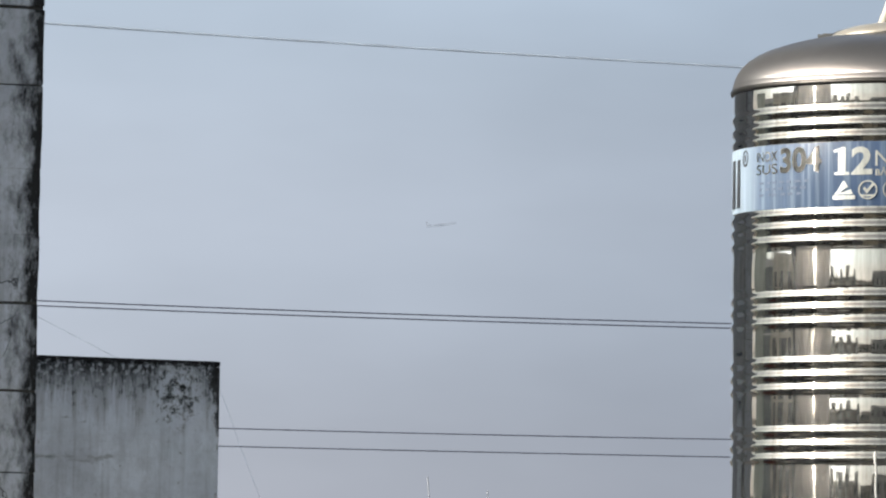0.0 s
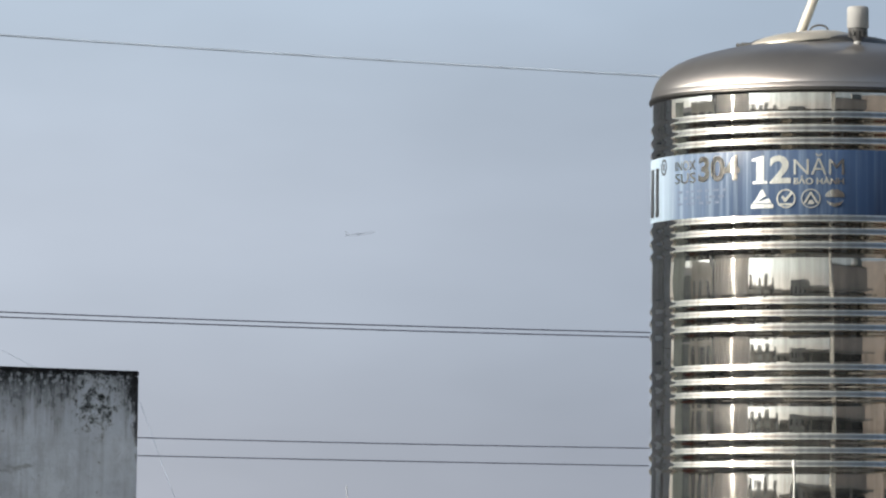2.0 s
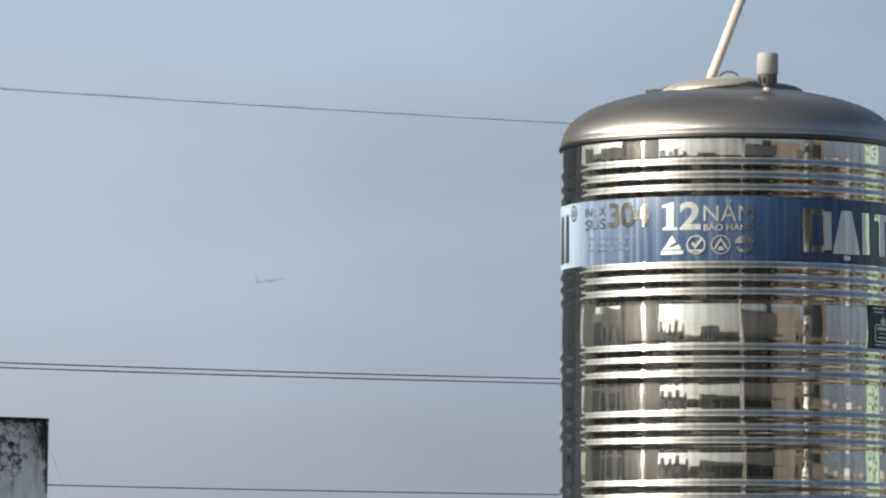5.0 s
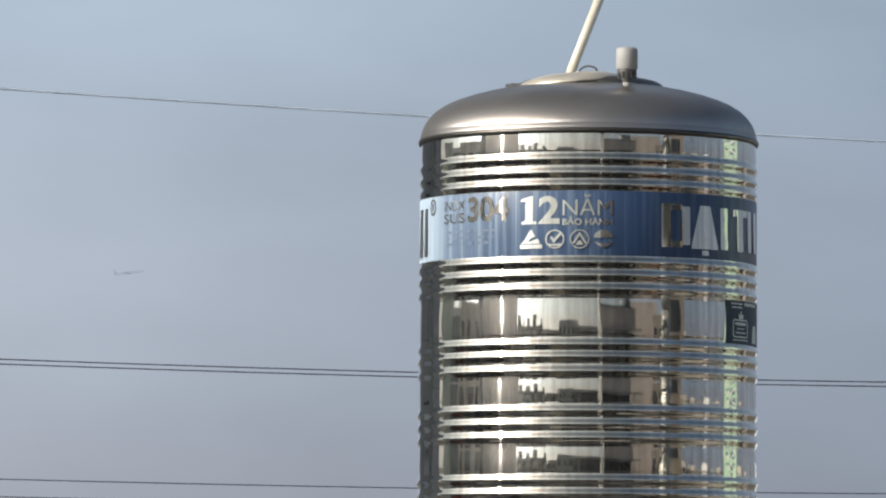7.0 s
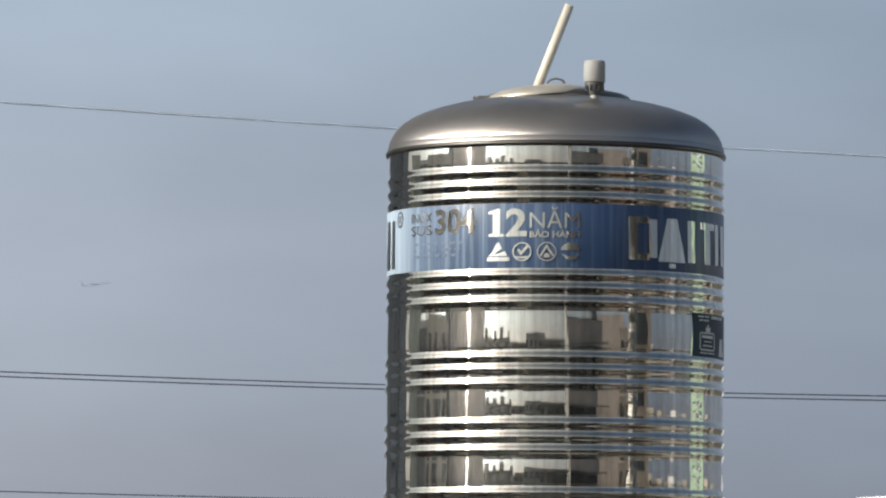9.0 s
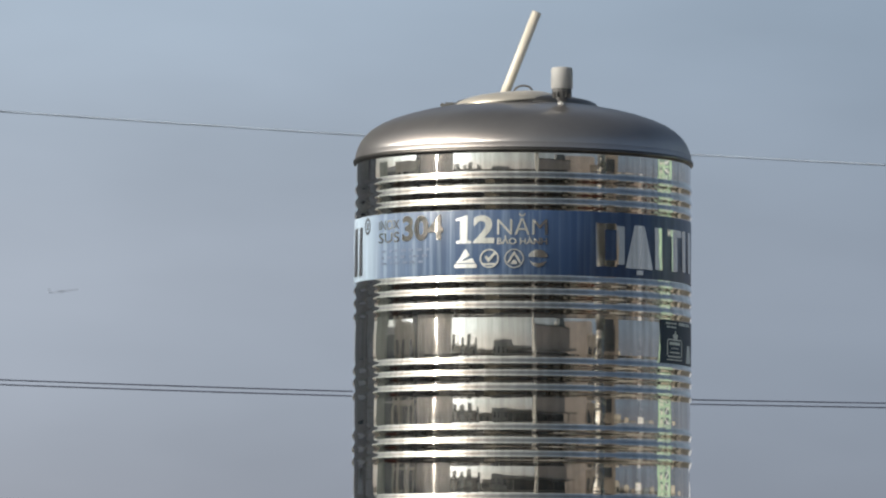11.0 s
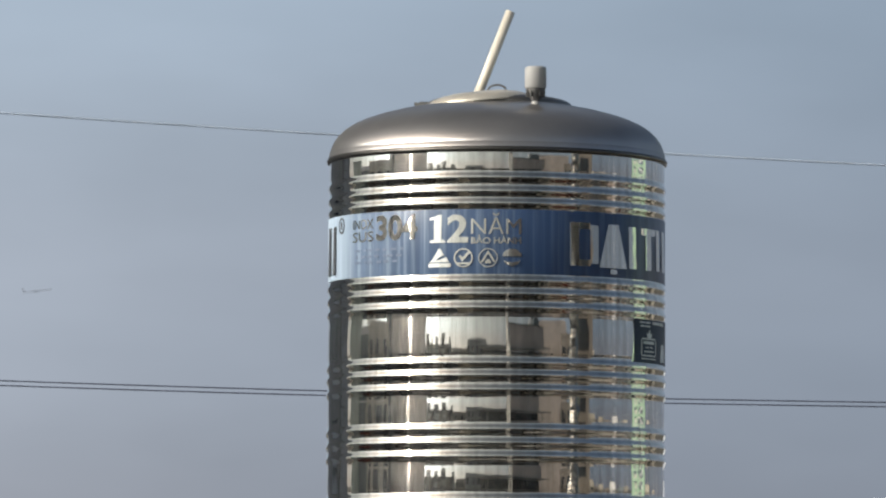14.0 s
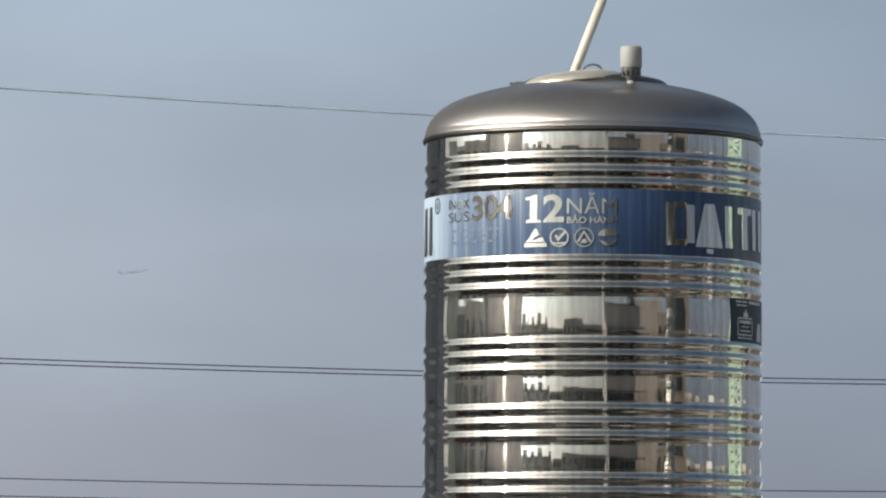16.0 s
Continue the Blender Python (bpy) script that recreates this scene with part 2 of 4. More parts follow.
SATIN = satin_steel()
LID_STEEL = material("pale_dusty_steel", (0.68, 0.64, 0.56), 0.42, 0.65, 0.08, 9.0, 0.04, 120.0)
DARK_LIP = material("dark_stained_steel_edge", (0.10, 0.095, 0.09), 0.4, 1.0, 0.25, 12.0, 0.05, 90.0)
DULL_STEEL = material("dull_weathered_steel", (0.22, 0.215, 0.205), 0.45, 1.0, 0.2, 9.0, 0.05, 90.0)
def pale_side_film():
    """Navy print film, its colour set paler blue on the sunlit side, with upright streaks of sun glitter painted in."""
    m = material("pale_sided_blue_print_film", (0.024, 0.054, 0.130), 0.36, 0.0, 0.2, 1.6, squash=(26, 26, 1.2))
    t = m.node_tree
    b = t.nodes["Principled BSDF"]
    b.inputs["Specular IOR Level"].default_value = 0.35
    co, xyz = t.nodes.new("ShaderNodeTexCoord"), t.nodes.new("ShaderNodeSeparateXYZ")
    t.links.new(co.outputs["Object"], xyz.inputs[0])
    # base colour lightens the sunlit side, by x across the band
    side_ramp = t.nodes.new("ShaderNodeValToRGB")
    marks = side_ramp.color_ramp.elements
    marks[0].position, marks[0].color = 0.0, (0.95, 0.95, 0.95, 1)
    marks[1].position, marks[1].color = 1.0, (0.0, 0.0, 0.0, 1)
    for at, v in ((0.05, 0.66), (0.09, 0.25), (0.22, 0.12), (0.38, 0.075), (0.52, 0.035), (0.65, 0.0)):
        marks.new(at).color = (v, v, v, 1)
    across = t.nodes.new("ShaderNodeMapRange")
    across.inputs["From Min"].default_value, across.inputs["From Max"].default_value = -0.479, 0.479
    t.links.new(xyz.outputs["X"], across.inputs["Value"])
    t.links.new(across.outputs[0], side_ramp.inputs[0])
    # upright sun glitter, painted as pale noise in the colour
    mp = t.nodes.new("ShaderNodeMapping")
    mp.inputs["Scale"].default_value = (62, 62, 1.6)
    t.links.new(co.outputs["Object"], mp.inputs[0])
    n = t.nodes.new("ShaderNodeTexNoise")
    n.inputs["Scale"].default_value, n.inputs["Detail"].default_value, n.inputs["Roughness"].default_value = 1.0, 6, 0.6
    t.links.new(mp.outputs[0], n.inputs["Vector"])
    glitter = t.nodes.new("ShaderNodeMapRange")
    glitter.inputs["From Min"].default_value, glitter.inputs["From Max"].default_value = 0.50, 0.72
    glitter.inputs["To Min"].default_value, glitter.inputs["To Max"].default_value = 0.0, 0.34
    t.links.new(n.outputs["Fac"], glitter.inputs["Value"])
    spread = t.nodes.new("ShaderNodeMapRange")  # the painted glitter weakens away from the sunlit side
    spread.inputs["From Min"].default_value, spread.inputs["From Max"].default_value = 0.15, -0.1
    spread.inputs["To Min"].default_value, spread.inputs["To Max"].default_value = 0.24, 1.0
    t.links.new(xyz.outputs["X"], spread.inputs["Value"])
    paleness = t.nodes.new("ShaderNodeMath")
    paleness.operation = "MULTIPLY_ADD"
    paleness.use_clamp = True
    t.links.new(glitter.outputs[0], paleness.inputs[0])
    t.links.new(spread.outputs[0], paleness.inputs[1])
    t.links.new(side_ramp.outputs[0], paleness.inputs[2])
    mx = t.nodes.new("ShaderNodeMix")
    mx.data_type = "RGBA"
    t.links.new(paleness.outputs[0], mx.inputs["Factor"])
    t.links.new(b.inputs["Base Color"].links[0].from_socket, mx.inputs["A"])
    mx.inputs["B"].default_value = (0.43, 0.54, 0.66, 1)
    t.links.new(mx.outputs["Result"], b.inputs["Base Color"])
    return m


BLUE = pale_side_film()
NAVY = material("navy_sticker_film", (0.012, 0.028, 0.058), 0.5, 0.0, 0.2, 20.0)
NAVY.node_tree.nodes["Principled BSDF"].inputs["Specular IOR Level"].default_value = 0.2
PALE_PRINT = material("pale_grey_print", (0.45, 0.50, 0.52), 0.4, 0.0, 0.12, 30.0)
FADED_PRINT = material("faded_grey_blue_print", (0.13, 0.17, 0.25), 0.4, 0.0, 0.15, 30.0)
DARK_MIRROR_PRINT = material("dark_mirroring_print", (0.05, 0.055, 0.065), 0.35, 0.0, 0.15, 30.0)
PVC = material("ivory_pvc_pipe", (0.62, 0.585, 0.50), 0.42, 0.0, 0.05, 14.0, 0.03, 60.0, stain=((0.50, 0.46, 0.38), 0.60, 0.85, 9.0, (1, 1, 0.4)))
CAP_GREY = material("pale_grey_pvc_cap", (0.32, 0.32, 0.318), 0.6, 0.0, 0.05, 18.0, 0.03, 60.0)
DARK_PVC = material("dark_grey_plastic", (0.085, 0.085, 0.085), 0.5, 0.0, 0.2, 25.0)
def weathered(name, base, mould_low, mould_high, size, squash, edge=None, drip=None, blotchy=0.62, cracks=False):
    """Grey lime render with black mould in patches and run-off streaks. edge: (x from, x to), a strip that is blacker towards an arris;
    drip: (z from, z to), streaks that hang from a top edge."""
    m = material(name, base, 0.92, 0.0, 0.14, 4.0, 0.22, 70.0)
    t = m.node_tree
    b = t.nodes["Principled BSDF"]
    b.inputs["Specular IOR Level"].default_value = 0.15
    co = t.nodes.new("ShaderNodeTexCoord")
    xyz = t.nodes.new("ShaderNodeSeparateXYZ")
    t.links.new(co.outputs["Object"], xyz.inputs[0])

    def streaks(scale, sq, detail=9, rough=0.65):
        mp = t.nodes.new("ShaderNodeMapping")
        mp.inputs["Scale"].default_value = sq
        t.links.new(co.outputs["Object"], mp.inputs[0])
        n = t.nodes.new("ShaderNodeTexNoise")
        n.inputs["Scale"].default_value, n.inputs["Detail"].default_value, n.inputs["Roughness"].default_value = scale, detail, rough
        t.links.new(mp.outputs[0], n.inputs["Vector"])
        return n.outputs["Fac"]

    def span(value, lo, hi, to0=0.0, to1=1.0):
        r = t.nodes.new("ShaderNodeMapRange")
        r.inputs["From Min"].default_value, r.inputs["From Max"].default_value = lo, hi
        r.inputs["To Min"].default_value, r.inputs["To Max"].default_value = to0, to1
        t.links.new(value, r.inputs["Value"])
        return r.outputs[0]

    def maths(op, a, c):
        n = t.nodes.new("ShaderNodeMath")
        n.operation, n.use_clamp = op, op == "MULTIPLY"
        t.links.new(a, n.inputs[0])
        if isinstance(c, float):
            n.inputs[1].default_value = c
        else:
            t.links.new(c, n.inputs[1])
        return n.outputs[0]

    def blend(a, fac, colour):
        mx = t.nodes.new("ShaderNodeMix")
        mx.data_type = "RGBA"
        t.links.new(fac, mx.inputs["Factor"])
        t.links.new(a, mx.inputs["A"])
        mx.inputs["B"].default_value = (*colour, 1)
        return mx.outputs["Result"]

    def shade(k):
        return tuple(c * k for c in base)

    x_, z_ = xyz.outputs["X"], xyz.outputs["Z"]
    colour = b.inputs["Base Color"].links[0].from_socket
    # pale wash, grey damp patches, grit, thin runs of dirt and hairline crazing
    colour = blend(colour, span(streaks(1.0, (5, 5, 3.0)), 0.43, 0.64, 0.0, 0.42), shade(0.52))
    colour = blend(colour, span(streaks(1.0, (21, 21, 17), 12, 0.75), 0.46, 0.60, 0.0, blotchy), shade(0.34))
    colour = blend(colour, span(streaks(1.0, (90, 90, 90), 5, 0.8), 0.52, 0.75, 0.0, blotchy * 0.7), shade(0.35))
    colour = blend(colour, span(streaks(1.0, (34, 34, 1.6), 6), 0.50, 0.72, 0.0, 0.5), shade(0.42))
    craze = maths("ABSOLUTE", maths("SUBTRACT", streaks(1.0, (3.5, 3.5, 12), 7, 0.62), 0.5), 0.0)
    colour = blend(colour, span(craze, 0.0, 0.009, 0.16, 0.0), shade(0.22))
    if cracks:
        # wandering cracks in the plaster, open in some places and closed in others
        wander = t.nodes.new("ShaderNodeTexNoise")
        wander.inputs["Scale"].default_value, wander.inputs["Detail"].default_value = 7.0, 6
        t.links.new(co.outputs["Object"], wander.inputs["Vector"])
        bent = t.nodes.new("ShaderNodeMix")
        bent.data_type, bent.blend_type = "RGBA", "ADD"
        bent.inputs["Factor"].default_value = 0.22
        t.links.new(co.outputs["Object"], bent.inputs["A"])
        t.links.new(wander.outputs["Color"], bent.inputs["B"])
        cells = t.nodes.new("ShaderNodeTexVoronoi")
        cells.feature = "DISTANCE_TO_EDGE"
        cells.inputs["Scale"].default_value = 3.6
        t.links.new(bent.outputs["Result"], cells.inputs["Vector"])
        ajar = maths("MULTIPLY", span(cells.outputs["Distance"], 0.003, 0.013, 0.85, 0.0), span(streaks(1.0, (5, 5, 5), 3, 0.5), 0.44, 0.54))
        colour = blend(colour, ajar, (0.03, 0.03, 0.032))
    patch = streaks(size, squash, 11, 0.72)
    if edge:
        patch = maths("ADD", patch, span(x_, edge[0], edge[1], 0.0, 0.17))
        patch = maths("ADD", patch, span(x_, edge[1] - 0.06, edge[1] - 0.002, 0.0, 0.12))
    colour = blend(colour, span(patch, mould_low, mould_high, 0.0, 0.985), (0.020, 0.020, 0.021))
    if drip:
        # grime that the rain has drawn down from the top, ragged at its lower end
        hang = maths("ADD", streaks(1.0, (26, 26, 1.2), 6, 0.7), span(z_, drip[1] - 0.26, drip[1] - 0.02, -0.20, 0.24))
        colour = blend(colour, span(hang, 0.42, 0.62, 0.0, 0.72), (0.085, 0.088, 0.092))
        runs = maths("ADD", streaks(1.0, (46, 46, 5), 10, 0.72), span(z_, drip[1] - 0.24, drip[1] - 0.01, -0.17, 0.14))
        colour = blend(colour, span(runs, 0.50, 0.60, 0.0, 0.85), (0.022, 0.022, 0.022))
        # pale lime bloom in spots below the edge
        bloom = maths("ADD", streaks(1.0, (62, 62, 50), 5, 0.6), span(z_, drip[1] - 0.12, drip[1] - 0.045, -0.2, 0.0))
        colour = blend(colour, span(bloom, 0.51, 0.56, 0.0, 0.8), shade(0.62))
        # a round blotch where damp comes through
        across = maths("MULTIPLY", maths("ABSOLUTE", maths("SUBTRACT", x_, 0.705), 0.0), 9.5)
        along = maths("MULTIPLY", maths("ABSOLUTE", maths("SUBTRACT", z_, drip[1] - 0.130), 0.0), 8.5)
        far = maths("ADD", maths("POWER", across, 2.0), maths("POWER", along, 2.0))
        colour = blend(colour, maths("MULTIPLY", span(far, 1.6, 0.5), span(streaks(1.0, (38, 38, 34), 3, 0.5), 0.40, 0.50, 0.0, 0.8)), shade(0.92))
        blotch = maths("ADD", streaks(1.0, (34, 34, 40), 10, 0.72), span(far, 0.1, 2.6, 0.10, -0.22))
        colour = blend(colour, span(blotch, 0.575, 0.67, 0.0, 0.9), (0.024, 0.023, 0.021))
        side = maths("ADD", streaks(1.0, (30, 30, 14), 9, 0.7), maths("ADD", span(x_, 0.79, 0.855, -0.22, 0.14), span(z_, drip[1] - 0.30, drip[1] - 0.10, -0.2, 0.06)))
        colour = blend(colour, span(side, 0.50, 0.60, 0.0, 0.9), (0.020, 0.020, 0.020))
        damp = maths("ADD", streaks(1.0, (7, 7, 26), 8, 0.7), span(x_, 0.45, 0.62, 0.0, -0.25))
        damp = maths("ADD", damp, span(maths("ABSOLUTE", maths("SUBTRACT", z_, drip[1] - 0.335), 0.0), 0.0, 0.035, 0.10, -0.2))
        colour = blend(colour, span(damp, 0.50, 0.64, 0.0, 0.7), shade(0.18))
        top = maths("ADD", streaks(1.0, (40, 40, 40), 8, 0.7), span(z_, drip[1] - 0.040, drip[1] - 0.008, -0.28, 0.17))
        colour = blend(colour, span(top, 0.48, 0.60, 0.0, 0.95), (0.016, 0.016, 0.018))
    t.links.new(colour, b.inputs["Base Color"])
    return m


CONCRETE = weathered("weathered_grey_render", (0.56, 0.60, 0.67), 0.51, 0.75, 1.0, (18, 18, 9), edge=(-0.13, 0.0), blotchy=0.26, cracks=True)
FLANK = weathered("stained_grey_render", (0.60, 0.58, 0.58), 0.62, 0.75, 1.0, (1.2, 1.2, 0.7))
ANNEX_WALL = weathered("streaked_grey_render", (0.74, 0.79, 0.885), 0.61, 0.70, 1.0, (12, 12, 12), drip=(10.38, 10.668), blotchy=0.22)
ROOF = material("dark_mossy_roof", (0.065, 0.064, 0.052), 0.9, 0.0, 0.4, 1.2, 0.3, 12.0)
GROUND = material("dusty_ground", (0.13, 0.122, 0.10), 0.95, 0.0, 0.35, 0.08, 0.2, 2.0)
RED_TILE = material("dark_red_roof_tile", (0.115, 0.034, 0.024), 0.85, 0.0, 0.4, 1.4, 0.3, 14.0)
RUST_SHEET = material("rusty_roof_sheet", (0.075, 0.048, 0.032), 0.8, 0.0, 0.4, 1.2, 0.2, 9.0)
GREY_SHEET = material("grey_roof_sheet", (0.10, 0.105, 0.11), 0.6, 0.0, 0.3, 1.2, 0.2, 9.0)
ROSE_WALL = material("dusty_pink_render", (0.50, 0.44, 0.40), 0.9, 0.0, 0.12, 0.8, 0.1, 20.0)
DARK_WALL = material("dark_plain_wall", (0.045, 0.042, 0.038), 0.9, 0.0, 0.25, 1.5, 0.1, 20.0)
WHITE = material("white_house_paint", (0.80, 0.80, 0.79), 0.7, 0.0, 0.04, 2.0, 0.1, 30.0)
COOL_WHITE = material("fresh_cool_white_paint", (0.85, 0.89, 0.97), 0.7, 0.0, 0.03, 2.0, 0.1, 30.0)
CREAM = material("cream_house_paint", (0.58, 0.53, 0.44), 0.8, 0.0, 0.08, 1.0, 0.1, 20.0)
BEIGE = material("beige_house_paint", (0.40, 0.375, 0.33), 0.8, 0.0, 0.12, 1.0, 0.1, 20.0)
GREY_WALL = material("grey_house_render", (0.42, 0.41, 0.385), 0.85, 0.0, 0.2, 0.8, 0.15, 20.0)
BROWN_WALL = material("brown_house_render", (0.23, 0.20, 0.17), 0.85, 0.0, 0.25, 0.8, 0.15, 20.0)
SLATE_WALL = material("dark_slate_house_paint", (0.19, 0.22, 0.235), 0.7, 0.0, 0.25, 0.8, 0.15, 20.0)
MOSS_WALL = material("grey_green_house_paint", (0.66, 0.72, 0.65), 0.85, 0.0, 0.15, 0.8, 0.15, 20.0)
CREAM_WHITE = material("chalky_cream_white_paint", (0.84, 0.80, 0.73), 0.85, 0.0, 0.16, 0.5, 0.15, 20.0, squash=(2.5, 2.5, 0.3))
PALE_WALL = material("pale_grey_house_paint", (0.72, 0.70, 0.65), 0.85, 0.0, 0.12, 0.8, 0.15, 20.0)
GREEN_WALL = material("pale_green_paint", (0.42, 0.62, 0.45), 0.8, 0.0, 0.08, 1.0, 0.1, 20.0)
GLASS_DARK = material("dark_window_glass", (0.02, 0.025, 0.03), 0.08, 0.0, 0.2, 2.0)
LEAF = material("dull_green_foliage", (0.045, 0.060, 0.028), 0.8, 0.0, 0.4, 1.0)
BARK = material("grey_bark", (0.11, 0.09, 0.07), 0.9, 0.0, 0.3, 6.0, 0.4, 20.0)
CABLE = material("dark_cable_sheath", (0.045, 0.055, 0.085), 0.6, 0.0, 0.2, 3.0)
GREY_CABLE = material("bleached_cable_sheath", (0.26, 0.31, 0.39), 0.9, 0.0, 0.2, 3.0)
THIN_CABLE = material("pale_worn_wire", (0.30, 0.32, 0.36), 0.5, 0.0, 0.1, 3.0)
PLANE_GREY = material("hazy_grey_aircraft_paint", (0.16, 0.18, 0.22), 0.95, 0.0, 0.04, 0.2)
veiled = PLANE_GREY.node_tree  # kilometres of haze lie before the aircraft
clear, over = veiled.nodes.new("ShaderNodeBsdfTransparent"), veiled.nodes.new("ShaderNodeMixShader")
over.inputs[0].default_value = 0.11
veiled.links.new(clear.outputs[0], over.inputs[1])
veiled.links.new(veiled.nodes["Principled BSDF"].outputs[0], over.inputs[2])
veiled.links.new(over.outputs[0], veiled.nodes["Material Output"].inputs[0])


# ---- mesh helpers ----
def link(name, bm, mat, parent=None, label="", smooth=False):
    me = bpy.data.meshes.new(name)
    bmesh.ops.recalc_face_normals(bm, faces=bm.faces)
    bm.to_mesh(me)
    bm.free()
    me.materials.append(mat)
    if smooth:
        me.shade_smooth()
    ob = new(name, me)
    if parent:
        ob.parent = parent
    if label:
        ob["label"] = label
    return ob


def part(name, bm, mat, parent, label="", smooth=False):
    return link(name, bm, mat, parent, label, smooth)


def empty(name, m=None):
    ob = new(name)
    if m is not None:
        ob.matrix_basis = m
    return ob


def box(x0, x1, y0, y1, z0, z1, bevel=0.0, bm=None):
    b = bm or bmesh.new()
    vs = bmesh.ops.create_cube(b, size=1, matrix=Matrix.LocRotScale(((x0 + x1) / 2, (y0 + y1) / 2, (z0 + z1) / 2), None, (x1 - x0, y1 - y0, z1 - z0)))["verts"]
    if bevel:
        es = {e for v in vs for e in v.link_edges}
        bmesh.ops.bevel(b, geom=list(es), offset=bevel, segments=2, affect="EDGES")
    return b


def lathe(profile, n=96, closed=False, arc=None):
    """Turns a profile of (radius, height) about z. arc: (from, to) in degrees from the side that faces -y, positive to +x."""
    b = bmesh.new()
    a0, a1 = arc or (0, 360)
    cols = n + 1 if arc else n
    grid = []
    for i in range(cols):
        a = radians(a0 + (a1 - a0) * i / n)
        grid.append([b.verts.new((r * math.sin(a), -r * math.cos(a), z)) for r, z in profile])
    for i in range(n):
        p, q = grid[i], grid[(i + 1) % cols]
        for j in range(len(profile) - (0 if closed else 1)):
            k = (j + 1) % len(profile)
            b.faces.new((p[j], q[j], q[k], p[k]))
    bmesh.ops.remove_doubles(b, verts=b.verts, dist=1e-6)
    return b


def tube(points, radius, sides=10, caps=True, bm=None):
    b = bm or bmesh.new()
    rings = []
    for i, p in enumerate(points):
        p = Vector(p)
        d = (Vector(points[min(i + 1, len(points) - 1)]) - Vector(points[max(i - 1, 0)])).normalized()
        side = d.orthogonal().normalized() if abs(d.z) > 0.99 else d.cross(Vector((0, 0, 1))).normalized()
        up = side.cross(d)
        rings.append([b.verts.new(p + radius * (math.cos(2 * math.pi * k / sides) * side + math.sin(2 * math.pi * k / sides) * up)) for k in range(sides)])
    for p, q in zip(rings, rings[1:]):
        for k in range(sides):
            b.faces.new((p[k], p[(k + 1) % sides], q[(k + 1) % sides], q[k]))
    if caps:
        b.faces.new(rings[0]), b.faces.new(rings[-1])
    return b


# ---- ground ----
bm = bmesh.new()
bmesh.ops.create_circle(bm, cap_ends=True, segments=64, radius=4500)
ground = tagged(link("ground", bm, GROUND), "dusty dark ground between the houses", "ground", kind="structure")


# ---- the stainless steel water tank ----
TANK = pose(-0.0064, 16.0, 10.06, 0, -0.62, 0)
tank = tagged(empty("water_tank", TANK), "upright polished stainless water tank, ribbed shell with blue printed band", "water tank")
BEADS = (1.216, 1.178, 1.144, 0.929, 0.893, 0.855, 0.702, 0.668, 0.628, 0.519, 0.481, 0.444, 0.327, 0.289, 0.252)
PANELS = ((1.238, 1.298, 0.009), (0.727, 0.833, 0.013), (0.543, 0.604, 0.0), (0.350, 0.420, 0.004), (0.100, 0.232, 0.0))


def shell_radius(z):
    r = 0.4770 + 0.0028 * (1.25 - z)
    for c in BEADS:
        d = abs(z - c)
        if d < 0.0175:
            r += 0.0043 * (0.5 + 0.5 * math.cos(math.pi * d / 0.0175))
    for lo, hi, lean in PANELS:
        if lo < z < hi:
            u = (z - lo) / (hi - lo)
            r += (hi - lo) * (0.011 * 4 * u * (1 - u) + lean * (0.5 - u))
    return r


heights = [0.10 + 1.198 * i / 500 for i in range(501)]
profile = [(0.05, 0.035), (0.30, 0.045), (0.42, 0.06), (0.470, 0.08)] + [(shell_radius(z), z) for z in heights]
bm = lathe(profile, 192)
for v in bm.verts:  # the thin sheet is never a perfect cylinder
    a = math.atan2(v.co.x, -v.co.y)
    k = 1 + 0.0006 * math.sin(5 * a + 3 * v.co.z) + 0.00035 * math.sin(17 * a + 9 * v.co.z + 1) + 0.0002 * math.sin(41 * a - 23 * v.co.z)
    v.co.x *= k
    v.co.y *= k
part("shell", bm, STEEL, tank, "mirror-bright stainless shell with groups of three ribs", True)
DOME = [(0.4760, 1.290), (0.4795, 1.289), (0.4810, 1.292), (0.4820, 1.297), (0.4805, 1.302), (0.4793, 1.304), (0.4792, 1.314), (0.4778, 1.3155), (0.4772, 1.318), (0.4735, 1.332), (0.4660, 1.349),
        (0.4530, 1.367), (0.4350, 1.384), (0.4100, 1.400), (0.3800, 1.4135), (0.3400, 1.427), (0.2900, 1.440), (0.2400, 1.450), (0.2000, 1.456), (0.1500, 1.461)]
part("dome", lathe(DOME, 128), SATIN, tank, "satin stainless domed top with a rolled lip", True)
part("lip", lathe([(0.4790, 1.2870), (0.4835, 1.2885), (0.4852, 1.2950), (0.4838, 1.3010), (0.4790, 1.3030)], 128, True), DARK_LIP, tank, "dark folded edge", True)

# hatch with its lid pushed askew
HX = 0.004
hatch = part("hatch_collar", lathe([(0.150, 1.442), (0.212, 1.442), (0.211, 1.455), (0.204, 1.465), (0.190, 1.472), (0.170, 1.477), (0.158, 1.475), (0.152, 1.465)], 72, True), DULL_STEEL, tank, "raised rounded hatch ring", True)
hatch.location.x = HX
lid = part("hatch_lid", lathe([(0.0, 0.024), (0.05, 0.0238), (0.09, 0.0215), (0.125, 0.0155), (0.154, 0.006), (0.169, -0.006), (0.1715, -0.012), (0.168, -0.014), (0.150, -0.006), (0.10, 0.006), (0.0, 0.012)], 72), LID_STEEL, tank, "loose domed lid lying askew on the hatch", True)
lid.matrix_basis = pose(-0.052, -0.080, 1.4702, 2.4, -5.5, 0) @ Matrix.Scale(0.87, 4)
